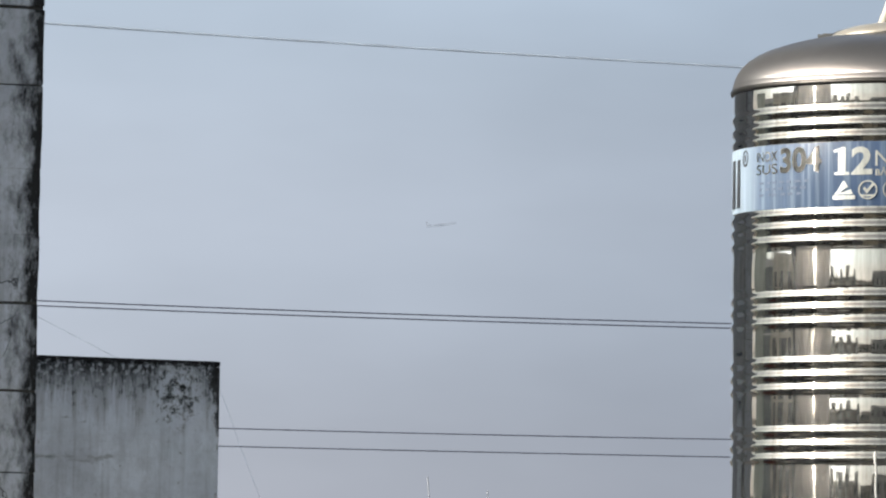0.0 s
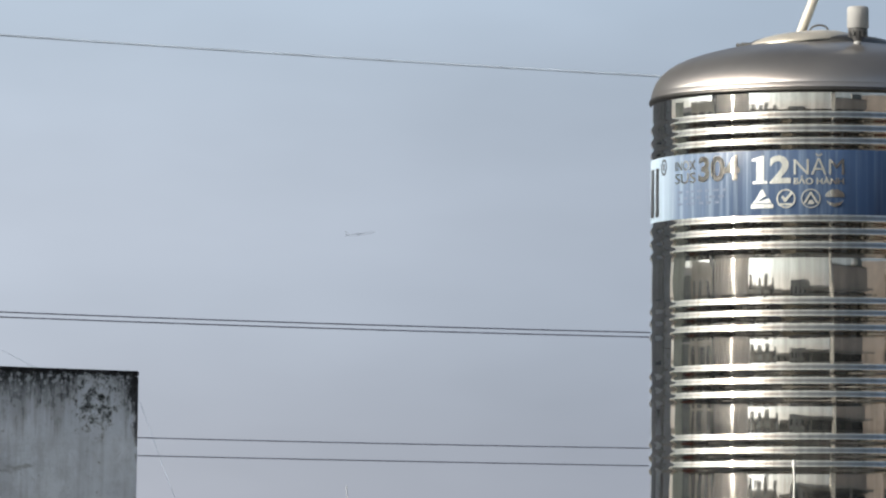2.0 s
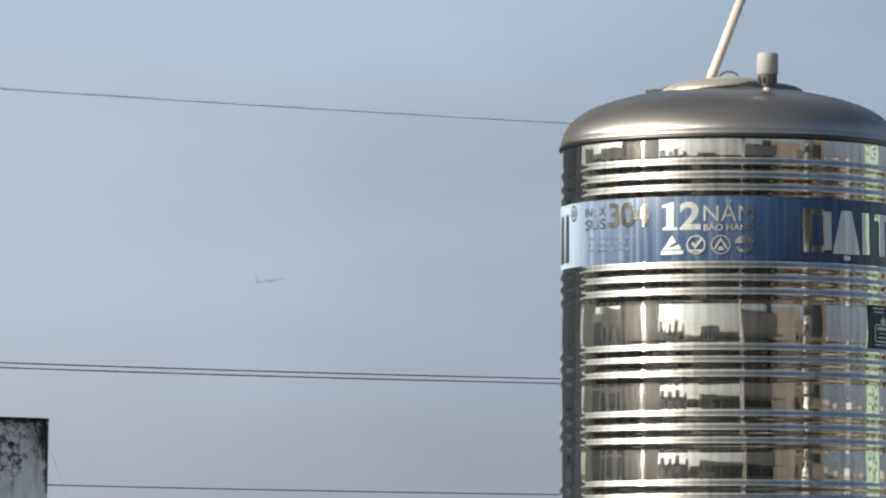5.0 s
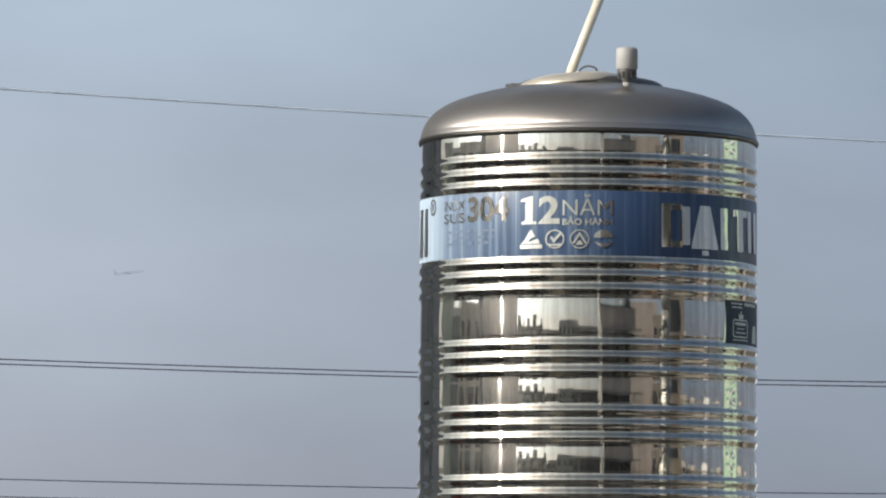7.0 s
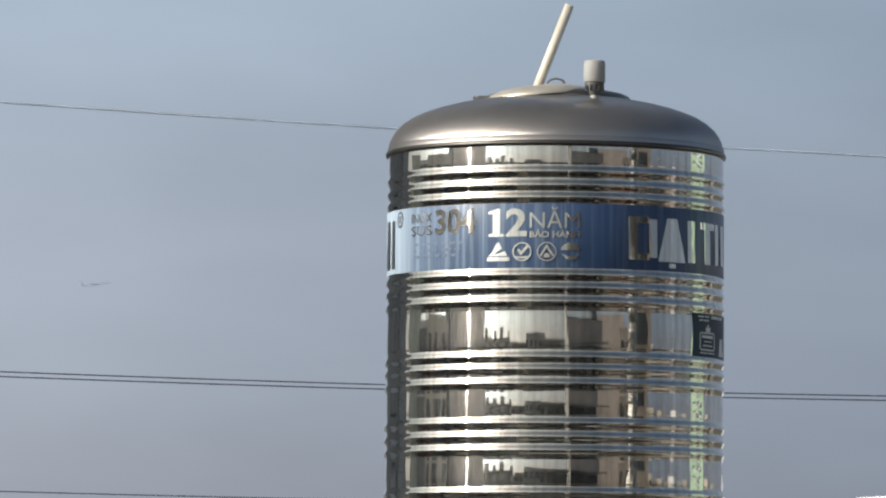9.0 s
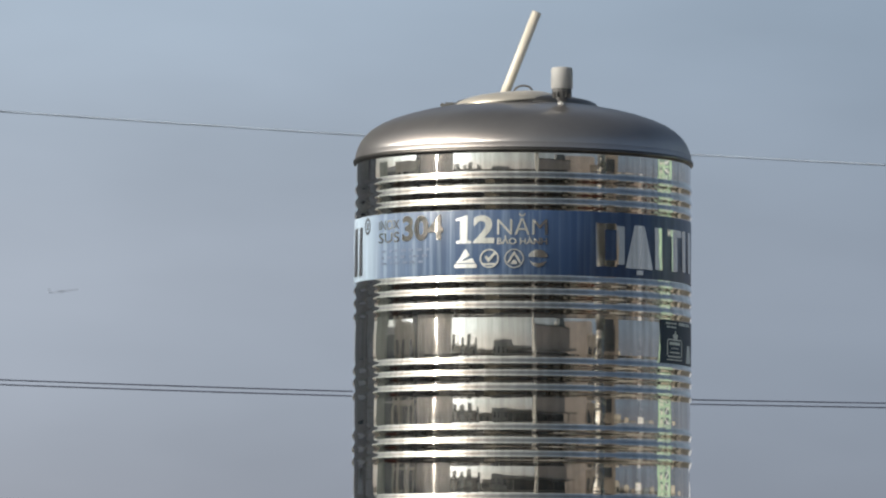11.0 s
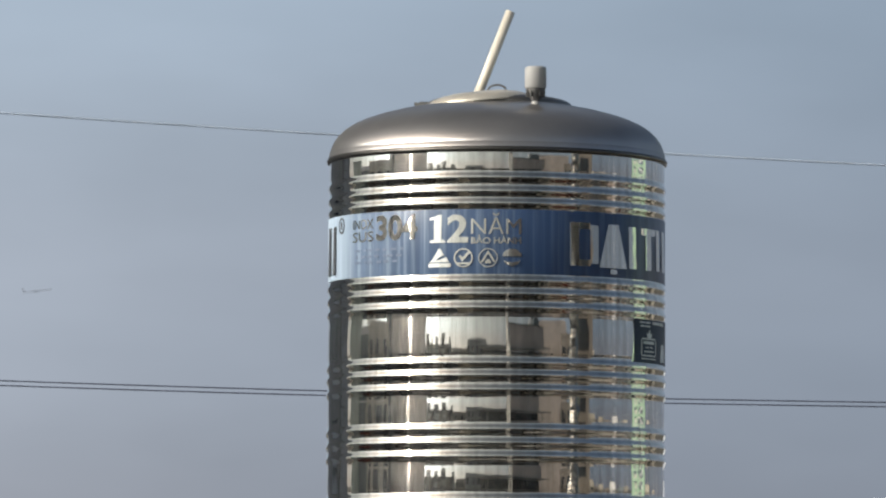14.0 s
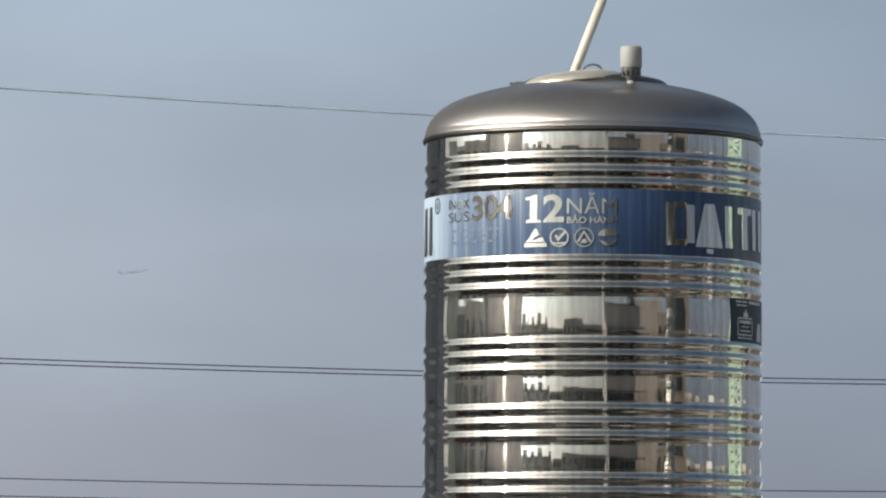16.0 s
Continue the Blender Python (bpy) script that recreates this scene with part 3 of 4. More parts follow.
part("handle", tube([(0.0 + 0.030 * math.cos(a), 0.0, 0.018 + 0.020 * math.sin(a)) for a in [math.pi * i / 16 for i in range(17)]], 0.0034, 8), DARK_PVC, lid, "thin dark bent wire handle", True).location = (0.060, 0.05, 0.006)
part("hinge", box(-0.226, -0.192, -0.02, 0.02, 1.453, 1.468, 0.003), DULL_STEEL, tank, "small hinge")
part("hinge_pin", tube([(-0.232, -0.016, 1.461), (-0.232, 0.03, 1.461)], 0.006, 8), DULL_STEEL, tank)

# a narrow white wavy mark runs down the lower shell
run = [(-0.0705 + 0.0022 * math.sin(i * 0.55) + 0.0006 * i, 0.256 - 0.011 * i) for i in range(15)]
white_line = tube([(0.4846 * math.sin(x / 0.474), -0.4846 * math.cos(x / 0.474), z) for x, z in run], 0.0026, 8)
bmesh.ops.create_uvsphere(white_line, u_segments=14, v_segments=10, radius=1.0, matrix=Matrix.LocRotScale((0.4846 * math.sin(-0.0685 / 0.474), -0.4846 * math.cos(-0.0685 / 0.474), 0.258), None, (0.0048, 0.003, 0.0135)))
part("white_run", white_line, WHITE, tank, "narrow white wavy mark", True)

# the blue band with its print: steel left bare shows as the lettering
BAND = (0.947, 1.127)
R_FILM = 0.4789
part("printed_band", lathe([(R_FILM, BAND[0]), (R_FILM + 0.0006, BAND[0] + 0.002), (R_FILM + 0.0006, BAND[1] - 0.002), (R_FILM, BAND[1])], 160), BLUE, tank, "blue printed band, coloured paler on its sunlit side", True)


def wrap(bm, radius=R_FILM + 0.0021, shift=0.0):
    """Bends a flat drawing in x (arc from the front) and y (height) round the shell."""
    for v in bm.verts:
        lean = 0.015 * (1.037 - v.co.y) if v.co.y > 0.9 else 0.0  # the sheet under the print leans back a little
        a, r = (v.co.x + shift) / 0.4735, radius + v.co.z + lean
        v.co = Vector((r * math.sin(a), -r * math.cos(a), v.co.y))
    return bm


def curved(ob):
    """Shades a wrapped print along the round of the sheet that it lies on."""
    me = ob.data
    for f in me.polygons:
        if f.normal.x * f.center.x + f.normal.y * f.center.y < -1e-9:
            f.flip()
    me.update()
    me.shade_smooth()
    me.normals_split_custom_set_from_vertices([Vector((v.co.x, v.co.y, 0.007)).normalized() for v in me.vertices])
    return ob


def slab(x0, x1, y0, y1, depth=0.0006, steps=6, top=1.0):
    """A thin block of the drawing, cut into strips so that it bends. top: width of its upper edge."""
    b = bmesh.new()
    cx = (x0 + x1) / 2
    rows = []
    for i in range(steps + 1):
        x = x0 + (x1 - x0) * i / steps
        xt = cx + (x - cx) * top
        rows.append([b.verts.new(c) for c in ((x, y0, 0), (x, y0, depth), (xt, y1, depth), (xt, y1, 0))])
    for p, q in zip(rows, rows[1:]):
        for k in range(4):
            b.faces.new((p[k], p[(k + 1) % 4], q[(k + 1) % 4], q[k]))
    b.faces.new(rows[0]), b.faces.new(rows[-1])
    return b


def ring(cx, cy, r0, r1, n=32, depth=0.0006, squash=1.0):
    b = bmesh.new()
    cols = []
    for i in range(n):
        a = 2 * math.pi * i / n
        c, s = math.cos(a), math.sin(a) * squash
        cols.append([b.verts.new((cx + r * c, cy + r * s, z)) for r, z in ((r0, 0), (r0, depth), (r1, depth), (r1, 0))])
    for i in range(n):
        p, q = cols[i], cols[(i + 1) % n]
        for k in range(4):
            b.faces.new((p[k], p[(k + 1) % 4], q[(k + 1) % 4], q[k]))
    return b


def poly(points, depth=0.0006):
    b = bmesh.new()
    lo = [b.verts.new((x, y, 0)) for x, y in points]
    hi = [b.verts.new((x, y, depth)) for x, y in points]
    b.faces.new(lo), b.faces.new(hi)
    for i in range(len(points)):
        j = (i + 1) % len(points)
        b.faces.new((lo[i], lo[j], hi[j], hi[i]))
    return b


def lettering(name, text, x0, x1, y0, y1, mat, label, bold=0.0):
    """Words fitted into a box of the drawing, bent round the shell."""
    cu = bpy.data.curves.new(name, "FONT")
    cu.body, cu.extrude, cu.offset = text, 0.0, bold
    tmp = new(name, cu)
    me = bpy.data.meshes.new_from_object(tmp.evaluated_get(bpy.context.evaluated_depsgraph_get()))
    b = bmesh.new()
    b.from_mesh(me)
    bpy.data.objects.remove(tmp)
    bmesh.ops.subdivide_edges(b, edges=[e for e in b.edges if e.calc_length() > 0.25], cuts=3)
    bmesh.ops.triangulate(b, faces=b.faces)
    xs, ys = [v.co.x for v in b.verts], [v.co.y for v in b.verts]
    for v in b.verts:
        v.co.x = x0 + (x1 - x0) * (v.co.x - min(xs)) / (max(xs) - min(xs))
        v.co.y = y0 + (y1 - y0) * (v.co.y - min(ys)) / (max(ys) - min(ys))
        v.co.z = 0.0006
    wrap(b)
    return curved(part(name, b, mat, tank, label))


curved(part("lettering", wrap(poly([(-0.186, 1.034), (-0.143, 1.034), (-0.143, 1.041), (-0.153, 1.043), (-0.153, 1.112), (-0.160, 1.112), (-0.188, 1.103), (-0.188, 1.097), (-0.175, 1.098), (-0.175, 1.043), (-0.186, 1.041)])), STEEL, tank, "bold numeral 1 in bare steel"))
lettering("lettering", "2", -0.137, -0.078, 1.034, 1.112, STEEL, "bold numeral 2 in bare steel", 0.03)
lettering("lettering", "N\u0102M", -0.070, 0.067, 1.058, 1.117, STEEL, "word in bare steel capitals")
lettering("lettering", "B\u1ea2O H\u00c0NH", -0.070, 0.067, 1.031, 1.055, STEEL, "small words in bare steel capitals", 0.025)
lettering("lettering", "INOX", -0.470, -0.378, 1.082, 1.109, STEEL, "small word in bare steel")
lettering("lettering", "SUS", -0.470, -0.378, 1.046, 1.074, STEEL, "small word in bare steel")
lettering("lettering", "304", -0.366, -0.226, 1.046, 1.116, STEEL, "numerals 304 in bare steel", 0.03)
# four plain emblems under the words
def emblem(bm, label, above=0.0021):
    return curved(part("emblem", wrap(bm, R_FILM + above), STEEL, tank, label))


emblem(poly([(-0.187, 0.974), (-0.163, 1.014), (-0.158, 1.019), (-0.153, 1.014), (-0.146, 1.000), (-0.160, 0.993), (-0.170, 0.984), (-0.150, 0.990), (-0.138, 0.994), (-0.131, 0.980), (-0.187, 0.980)]), "small bare steel triangle with a slanting notch")
emblem(slab(-0.190, -0.126, 0.966, 0.9775), "small bare steel bar under the triangle")
emblem(ring(-0.091, 0.992, 0.0225, 0.0265), "small thin bare steel ring")
emblem(poly([(-0.104, 0.996), (-0.094, 0.980), (-0.072, 1.006), (-0.077, 1.011), (-0.093, 0.993), (-0.099, 1.001)]), "small bare steel tick", 0.0023)
emblem(slab(-0.108, -0.074, 0.9735, 0.979), "small bare steel bar in the ring", 0.0023)
emblem(ring(-0.023, 0.992, 0.0235, 0.0265), "small thin bare steel ring")
for points in ([(-0.043, 0.980), (-0.036, 0.980), (-0.021, 1.006), (-0.024, 1.012)], [(-0.002, 0.980), (-0.009, 0.980), (-0.025, 1.006), (-0.022, 1.012)], [(-0.033, 0.976), (-0.013, 0.976), (-0.018, 0.988), (-0.027, 0.988)]):
    emblem(poly(points), "small bare steel stroke in a ring", 0.0023)
emblem(poly([(0.016, 0.996), (0.068, 0.996), (0.067, 1.004), (0.060, 1.012), (0.050, 1.017), (0.034, 1.017), (0.024, 1.012), (0.017, 1.004)]), "small bare steel half disc")
emblem(poly([(0.018, 0.986), (0.027, 0.974), (0.042, 0.968), (0.057, 0.974), (0.066, 0.986), (0.054, 0.981), (0.042, 0.979), (0.030, 0.981)]), "small bare steel curved bar")
# lines too small to read
for row, (y, ext) in enumerate(((1.018, 0.13), (1.000, 0.12), (0.984, 0.10))):
    x = -0.455
    rnd = random.Random(row)
    while x < -0.455 + ext * 1.5:
        w = rnd.uniform(0.008, 0.022)
        part("print_line", wrap(slab(x, x + w, y, y + 0.007, steps=2)), FADED_PRINT, tank, "tiny faded line of print")
        x += w + rnd.uniform(0.005, 0.02)
# the maker's name: plain blocks of bare steel
def name_block(bm, mat=STEEL, label="large block of bare steel print"):
    return curved(part("name_block", wrap(bm), mat, tank, label))


for box_of in ((0.207, 0.235, 0.975, 1.096), (0.271, 0.298, 0.982, 1.089), (0.2354, 0.2706, 0.975, 0.993), (0.2354, 0.2706, 1.078, 1.096)):
    name_block(slab(*box_of))
name_block(slab(0.301, 0.405, 0.973, 1.094, steps=10, top=0.36), label="tapered block of bare steel print")
name_block(slab(0.340, 0.365, 0.956, 0.969), label="small square of bare steel print")
name_block(slab(0.415, 0.448, 0.975, 1.092), label="upright bar of bare steel print")
name_block(slab(0.499, 0.533, 0.975, 1.072), label="upright bar of bare steel print")
name_block(slab(0.477, 0.562, 1.0726, 1.092, steps=8), label="flat bar of bare steel print")
for x0, x1 in ((0.570, 0.598), (0.627, 0.660)):
    name_block(slab(x0, x1, 0.977, 1.092), label="upright bar of bare steel print")
# here the steel's dark reflection is put into a plain dark colour
part("name_block", wrap(slab(-0.606, -0.580, 0.962, 1.098)), DARK_MIRROR_PRINT, tank, "upright block of print, dark reflection put into its colour")
part("name_block", wrap(slab(-0.672, -0.630, 0.962, 1.098)), DARK_MIRROR_PRINT, tank, "upright block of print, dark reflection put into its colour")
part("name_block", wrap(ring(-0.540, 1.098, 0.014, 0.019, 28, squash=1.25)), DARK_MIRROR_PRINT, tank, "small ring mark")
part("name_block", wrap(slab(-0.545, -0.536, 1.088, 1.108)), DARK_MIRROR_PRINT, tank, "mark inside the small ring")

# dark sticker with a pale drawing, curving round the side
sticker = part("sticker", wrap(slab(0.444, 0.80, 0.716, 0.838, 0.0004, 24), 0.4803), NAVY, tank, "dark navy rectangular sticker with pale drawing")
SR = 0.4811
PRINTED = [(0.467, 0.500, 0.8265, 0.8305), (0.504, 0.530, 0.8265, 0.8305), (0.472, 0.492, 0.8165, 0.8205), (0.496, 0.528, 0.8165, 0.8205), (0.546, 0.600, 0.8245, 0.8325), (0.606, 0.650, 0.8245, 0.8325),
           (0.489, 0.556, 0.7685, 0.7765), (0.500, 0.520, 0.7575, 0.7605), (0.525, 0.545, 0.7575, 0.7605), (0.492, 0.520, 0.7455, 0.7495), (0.524, 0.554, 0.7455, 0.7495), (0.477, 0.520, 0.7255, 0.7285), (0.525, 0.571, 0.7255, 0.7285)]
for x0, x1, y0, y1 in PRINTED:
    part("print_line", wrap(slab(x0, x1, y0, y1, steps=3), SR), PALE_PRINT, sticker, "pale line of print")
for x0, x1, y0, y1 in ((0.476, 0.480, 0.738, 0.781), (0.567, 0.571, 0.738, 0.781), (0.480, 0.567, 0.781, 0.785), (0.480, 0.567, 0.734, 0.738)):
    part("drawing", wrap(slab(x0, x1, y0, y1), SR), PALE_PRINT, sticker, "pale outline bar")
part("drawing", wrap(poly([(0.512, 0.786), (0.536, 0.786), (0.540, 0.800), (0.530, 0.797), (0.524, 0.810), (0.518, 0.797), (0.508, 0.800)]), SR), PALE_PRINT, sticker, "pale star-shaped mark")
part("drawing", wrap(slab(0.610, 0.668, 0.722, 0.772, top=0.55), SR), PALE_PRINT, sticker, "pale drawn shape")

# vent: white cap on a ribbed dark neck, standing on the dome
vent = tagged(empty("vent_cap", TANK @ pose(0.107, -0.262, 1.4395)), "pale grey vent cap with dark neck on the dome", "vent")
part("base", lathe([(0.0, -0.006), (0.0115, -0.006), (0.0115, 0.006), (0.009, 0.0085), (0.0, 0.0085)], 32), CAP_GREY, vent, "pale socket", True)
part("neck", lathe([(0.008, 0.007), (0.0125, 0.010), (0.0155, 0.017), (0.019, 0.024), (0.022, 0.030), (0.0265, 0.036), (0.0275, 0.046), (0.0, 0.047)], 32), DARK_PVC, vent, "dark flared neck", True)
for i in range(12):
    a = 2 * math.pi * i / 12
    part("rib", box(-0.0015, 0.0015, -0.0275, -0.018, 0.020, 0.046, 0.0005), DARK_PVC, vent).rotation_euler.z = a
part("cap", lathe([(0.0, 0.106), (0.024, 0.1055), (0.0285, 0.103), (0.030, 0.098), (0.0305, 0.047), (0.0285, 0.0445), (0.0, 0.0445)], 48), CAP_GREY, vent, "smooth pale cap", True)

# a loose pipe sticks out of the hatch, leaning
low, high = Vector((-0.124, 16.112, 11.44)), Vector((0.0110, 16.112, 11.803))
axis = (high - low)
length = axis.length
pipe = tagged(link("pipe", lathe([(0.0, 0.0), (0.0135, 0.0), (0.0135, length), (0.0112, length), (0.0112, length - 0.08), (0.0, length - 0.08)], 28), PVC, smooth=True), "ivory plastic pipe leaning out of the tank's hatch", "pipe")
pipe.matrix_basis = Matrix.Translation(low) @ axis.to_track_quat("Z", "Y").to_matrix().to_4x4()
for f in pipe.data.polygons:
    f.use_smooth = abs(f.normal.z) < 0.5

# the stand and the roof below the tank
stand = tagged(empty("tank_stand", pose(-0.006, 16.0, 9.2)), "plain steel ring stand below the water tank", "stand")
part("ring", lathe([(0.40, 0.84), (0.47, 0.84), (0.47, 0.90), (0.40, 0.90)], 48, True), DULL_STEEL, stand)
part("deck", lathe([(0.0, 0.865), (0.41, 0.865), (0.41, 0.90), (0.0, 0.90)], 48), DULL_STEEL, stand)
for i in range(4):
    a = math.pi / 4 + i * math.pi / 2
    part("leg", tube([(0.43 * math.cos(a), 0.43 * math.sin(a), 0.0), (0.43 * math.cos(a), 0.43 * math.sin(a), 0.85)], 0.022, 10), DULL_STEEL, stand)


# ---- houses ----
def house(name, label, x, y, turn, wide, deep, high, wall_mat, cols=3, storeys=3, parapet=0.5, windows=True, top_mat=None):
    """A flat-roofed town house whose front faces its own -y. Openings are set back in the wall."""
    h = tagged(empty(name, pose(x, y, 0, 0, 0, turn)), label, "house")
    part("wall", box(-wide / 2, wide / 2, -deep / 2, deep / 2, 0, high, 0.03), wall_mat, h)
    part("roof", box(-wide / 2 + 0.2, wide / 2 - 0.2, -deep / 2 + 0.2, deep / 2 - 0.2, high + 0.003, high + 0.05), ROOF, h, "dark mossy flat roof")
    if parapet:
        b = box(-wide / 2, wide / 2, -deep / 2, -deep / 2 + 0.12, high, high + parapet)
        box(-wide / 2, wide / 2, deep / 2 - 0.12, deep / 2, high, high + parapet, bm=b)
        box(-wide / 2, -wide / 2 + 0.12, -deep / 2 + 0.12, deep / 2 - 0.12, high, high + parapet, bm=b)
        box(wide / 2 - 0.12, wide / 2, -deep / 2 + 0.12, deep / 2 - 0.12, high, high + parapet, bm=b)
        part("parapet", b, top_mat or wall_mat, h)
    if windows:
        step, rise = wide / cols, high / storeys
        for s in range(storeys):
            for c in range(cols):
                cx, z0 = -wide / 2 + step * (c + 0.5), rise * s + rise * 0.28
                w = part("window", box(cx - step * 0.28, cx + step * 0.28, -deep / 2 - 0.03, -deep / 2 + 0.02, z0, z0 + rise * 0.5), GLASS_DARK, h, "dark glazed window")
                part("sill", box(cx - step * 0.31, cx + step * 0.31, -deep / 2 - 0.10, -deep / 2 + 0.01, z0 - 0.07, z0 - 0.003), wall_mat, w)
    return h


house("tank_house", "plain house with a dark flat roof that carries the water tank", 0.6, 17.2, 0, 5.0, 6.0, 9.15, GREY_WALL, windows=False, parapet=0.35)

# the tall weathered neighbour and its lower annex, both turned towards the right
TURNED = 35
COS, SIN = math.cos(radians(TURNED)), math.sin(radians(TURNED))
HOUSE = pose(-2.803, 18.05, 0, 0, 0, TURNED)
tall = tagged(empty("weathered_house", HOUSE), "tall narrow old house of grey render blackened by mould", "house")
b = bmesh.new()  # the flank runs back askew to the front
plan = [(-0.80, 0.014), (-0.001, 0.014), (5.0, 10.9), (4.2, 10.9)]
foot, head = [b.verts.new((x, y, 0)) for x, y in plan], [b.verts.new((x, y, 21.0)) for x, y in plan]
b.faces.new(foot), b.faces.new(head)
for k in range(4):
    b.faces.new((foot[k], foot[(k + 1) % 4], head[(k + 1) % 4], head[k]))
part("wall", b, FLANK, tall, "stained grey rendered wall")
part("roof", box(-0.85, 0.05, -0.05, 1.5, 21.003, 21.15), ROOF, tall, "flat roof slab")
LINES = [9.49, 9.75, 10.01, 10.27, 10.535, 10.82, 11.04, 11.255, 11.527, 11.778, 12.05, 12.31, 12.57]
JOINTS = {11.778: 0.011, 11.527: 0.005, 11.255: 0.001, 11.04: 0.001, 10.82: 0.009, 10.535: 0.008}
part("mortar", box(-0.785, -0.001, 0.0045, 0.39, LINES[0], LINES[-1]), DARK_WALL, tall, "black joints between the courses")
rnd = random.Random(4)
for z0, z1 in zip(LINES, LINES[1:]):
    lift = rnd.uniform(0, 0.004)
    b = box(-0.79, rnd.uniform(-0.002, 0.002), -lift, 0.4, z0 + JOINTS.get(z0, 0.004) / 2, z1 - JOINTS.get(z1, 0.004) / 2, 0.002)
    bmesh.ops.subdivide_edges(b, edges=[e for e in b.edges if e.calc_length() > 0.1], cuts=5, use_grid_fill=True)
    for v in b.verts:
        v.co += 0.0035 * Vector(noise.noise_vector(v.co * 9 + Vector((0, 0, z0))))
    part("block", b, CONCRETE, tall, "grey concrete course with black mould along its edge")

tagged(link("wall_cable", tube([HOUSE @ Vector((-0.052 - 0.3455 * i / 10 - 0.012 * math.sin(math.pi * i / 10), -0.011, 12.25 - 1.06 * i / 10)) for i in range(11)] + [HOUSE @ Vector((-0.47, -0.011, 10.9)), HOUSE @ Vector((-0.70, -0.011, 10.2))], 0.0035, 6), CABLE, smooth=True), "thin dark cable fixed slantwise across the grey wall", "cable")

annex = tagged(empty("concrete_annex", pose(-2.803 - 0.35 * SIN, 18.05 + 0.35 * COS, 0, 0, 0, TURNED)), "lower grey concrete annex streaked black below its top", "annex")
b = box(0.165, 0.860, 0, 0.9, 0, 10.649, 0.002)
part("wall", b, ANNEX_WALL, annex, "grey rendered wall with mould and run-off streaks")
part("coping", box(0.165, 0.861, -0.002, 0.9, 10.650, 10.668, 0.003), ANNEX_WALL, annex, "top course black with mould")

white = tagged(empty("white_rooftop_house", pose(2.10, 38.0, 0)), "bright white painted house with a sloping top edge, in sunlight", "house")
b = bmesh.new()
front, rear = [[b.verts.new(c) for c in ((0.07 * y - 0.095, y, 0), (5.0, y, 0), (5.0, y, 11.297), (0.07 * y - 0.095, y, 10.9526 + 0.0047 * y))] for y in (0, 4.0)]
b.faces.new(front), b.faces.new(rear)
for k in range(4):
    b.faces.new((front[k], front[(k + 1) % 4], rear[(k + 1) % 4], rear[k]))
bmesh.ops.bevel(b, geom=[e for e in b.edges if max(v.co.z for v in e.verts) > 5], offset=0.012, segments=3, affect="EDGES")
part("wall", b, COOL_WHITE, white)

# ---- neighbourhood round about and behind, which the steel mirrors ----
# the terrace that the view is taken from: roof slab, posts, dark room behind
terrace = tagged(empty("terrace_house", pose(2.0, -5.0, 0)), "house with a covered roof terrace, dark inside", "house")
part("wall", box(-7.0, 11.0, -5.0, 5.2, 0, 8.5), GREY_WALL, terrace)
# solid box whose dark colour stands for the shade indoors
part("room", box(-5.0, 10.0, -5.0, 0.0, 8.503, 11.1), DARK_WALL, terrace, "room behind the terrace, indoor shade put into its dark colour")
part("canopy", box(-6.0, 10.6, -5.2, 4.4, 11.25, 11.42), GREY_WALL, terrace, "flat concrete canopy")
part("upper_storey", box(1.6, 11.0, -5.0, -0.4, 11.423, 13.9), ROSE_WALL, terrace, "dusty pink rendered upper storey")
part("upper_roof", box(1.4, 11.2, -5.2, -0.2, 13.903, 14.02), ROOF, terrace, "dark flat roof slab")
part("parapet", box(-7.0, 11.0, 5.05, 5.2, 8.503, 9.3), BEIGE, terrace)
for x in (-5.6, -3.6, 0.5, 4.6, 8.6):
    part("post", box(x - 0.10, x + 0.10, 4.2, 4.4, 8.503, 11.247), BEIGE, terrace)
for x in (-4.2, -1.6, 1.2, 3.8, 6.6):
    w = part("window", box(x - 0.5, x + 0.5, 0.0, 0.03, 9.3, 10.7), GLASS_DARK, terrace, "dark window")


def roof_post(x, y, z0, label):
    """A turned pale post with a bulb, as stands on roof corners."""
    p = tagged(empty("roof_post", pose(x, y, z0)), label, "post", "posts on the terrace roof")
    part("shaft", lathe([(0.0, 0.0), (0.20, 0.0), (0.20, 0.12), (0.11, 0.2), (0.09, 0.8), (0.13, 0.86), (0.13, 0.92), (0.06, 0.96), (0.0, 0.96)], 20), PALE_WALL, p, smooth=True)
    part("bulb", lathe([(0.0, 0.955), (0.10, 1.0), (0.15, 1.10), (0.10, 1.22), (0.03, 1.30), (0.02, 1.5), (0.0, 1.52)], 20), PALE_WALL, p, smooth=True)


roof_post(2.3, -1.0, 11.42, "pale turned post with a bulb on the canopy")
roof_post(9.2, -5.6, 14.02, "pale turned post with a bulb on the upper roof")
locker = tagged(empty("roof_locker", pose(10.6, -6.2, 14.02)), "dark metal locker on the upper roof slab", "locker")
part("body", box(-0.9, 0.9, -0.5, 0.5, 0.0, 0.9, 0.03), SLATE_WALL, locker)
part("lid", box(-0.95, 0.95, -0.55, 0.55, 0.903, 0.98, 0.02), DULL_STEEL, locker)


def ring_house(name, label, az, dist, wide, deep, high, mat, cols=3, storeys=3, parapet=0.5, top_mat=None, windows=True):
    """A house at an azimuth round the tank (0 towards the viewer, positive to the viewer's right) that faces the tank."""
    a = radians(az)
    x, y = dist * math.sin(a), 16 - dist * math.cos(a)
    return house(name, label, x, y, az + 180, wide, deep, high, mat, cols, storeys, parapet, windows, top_mat)


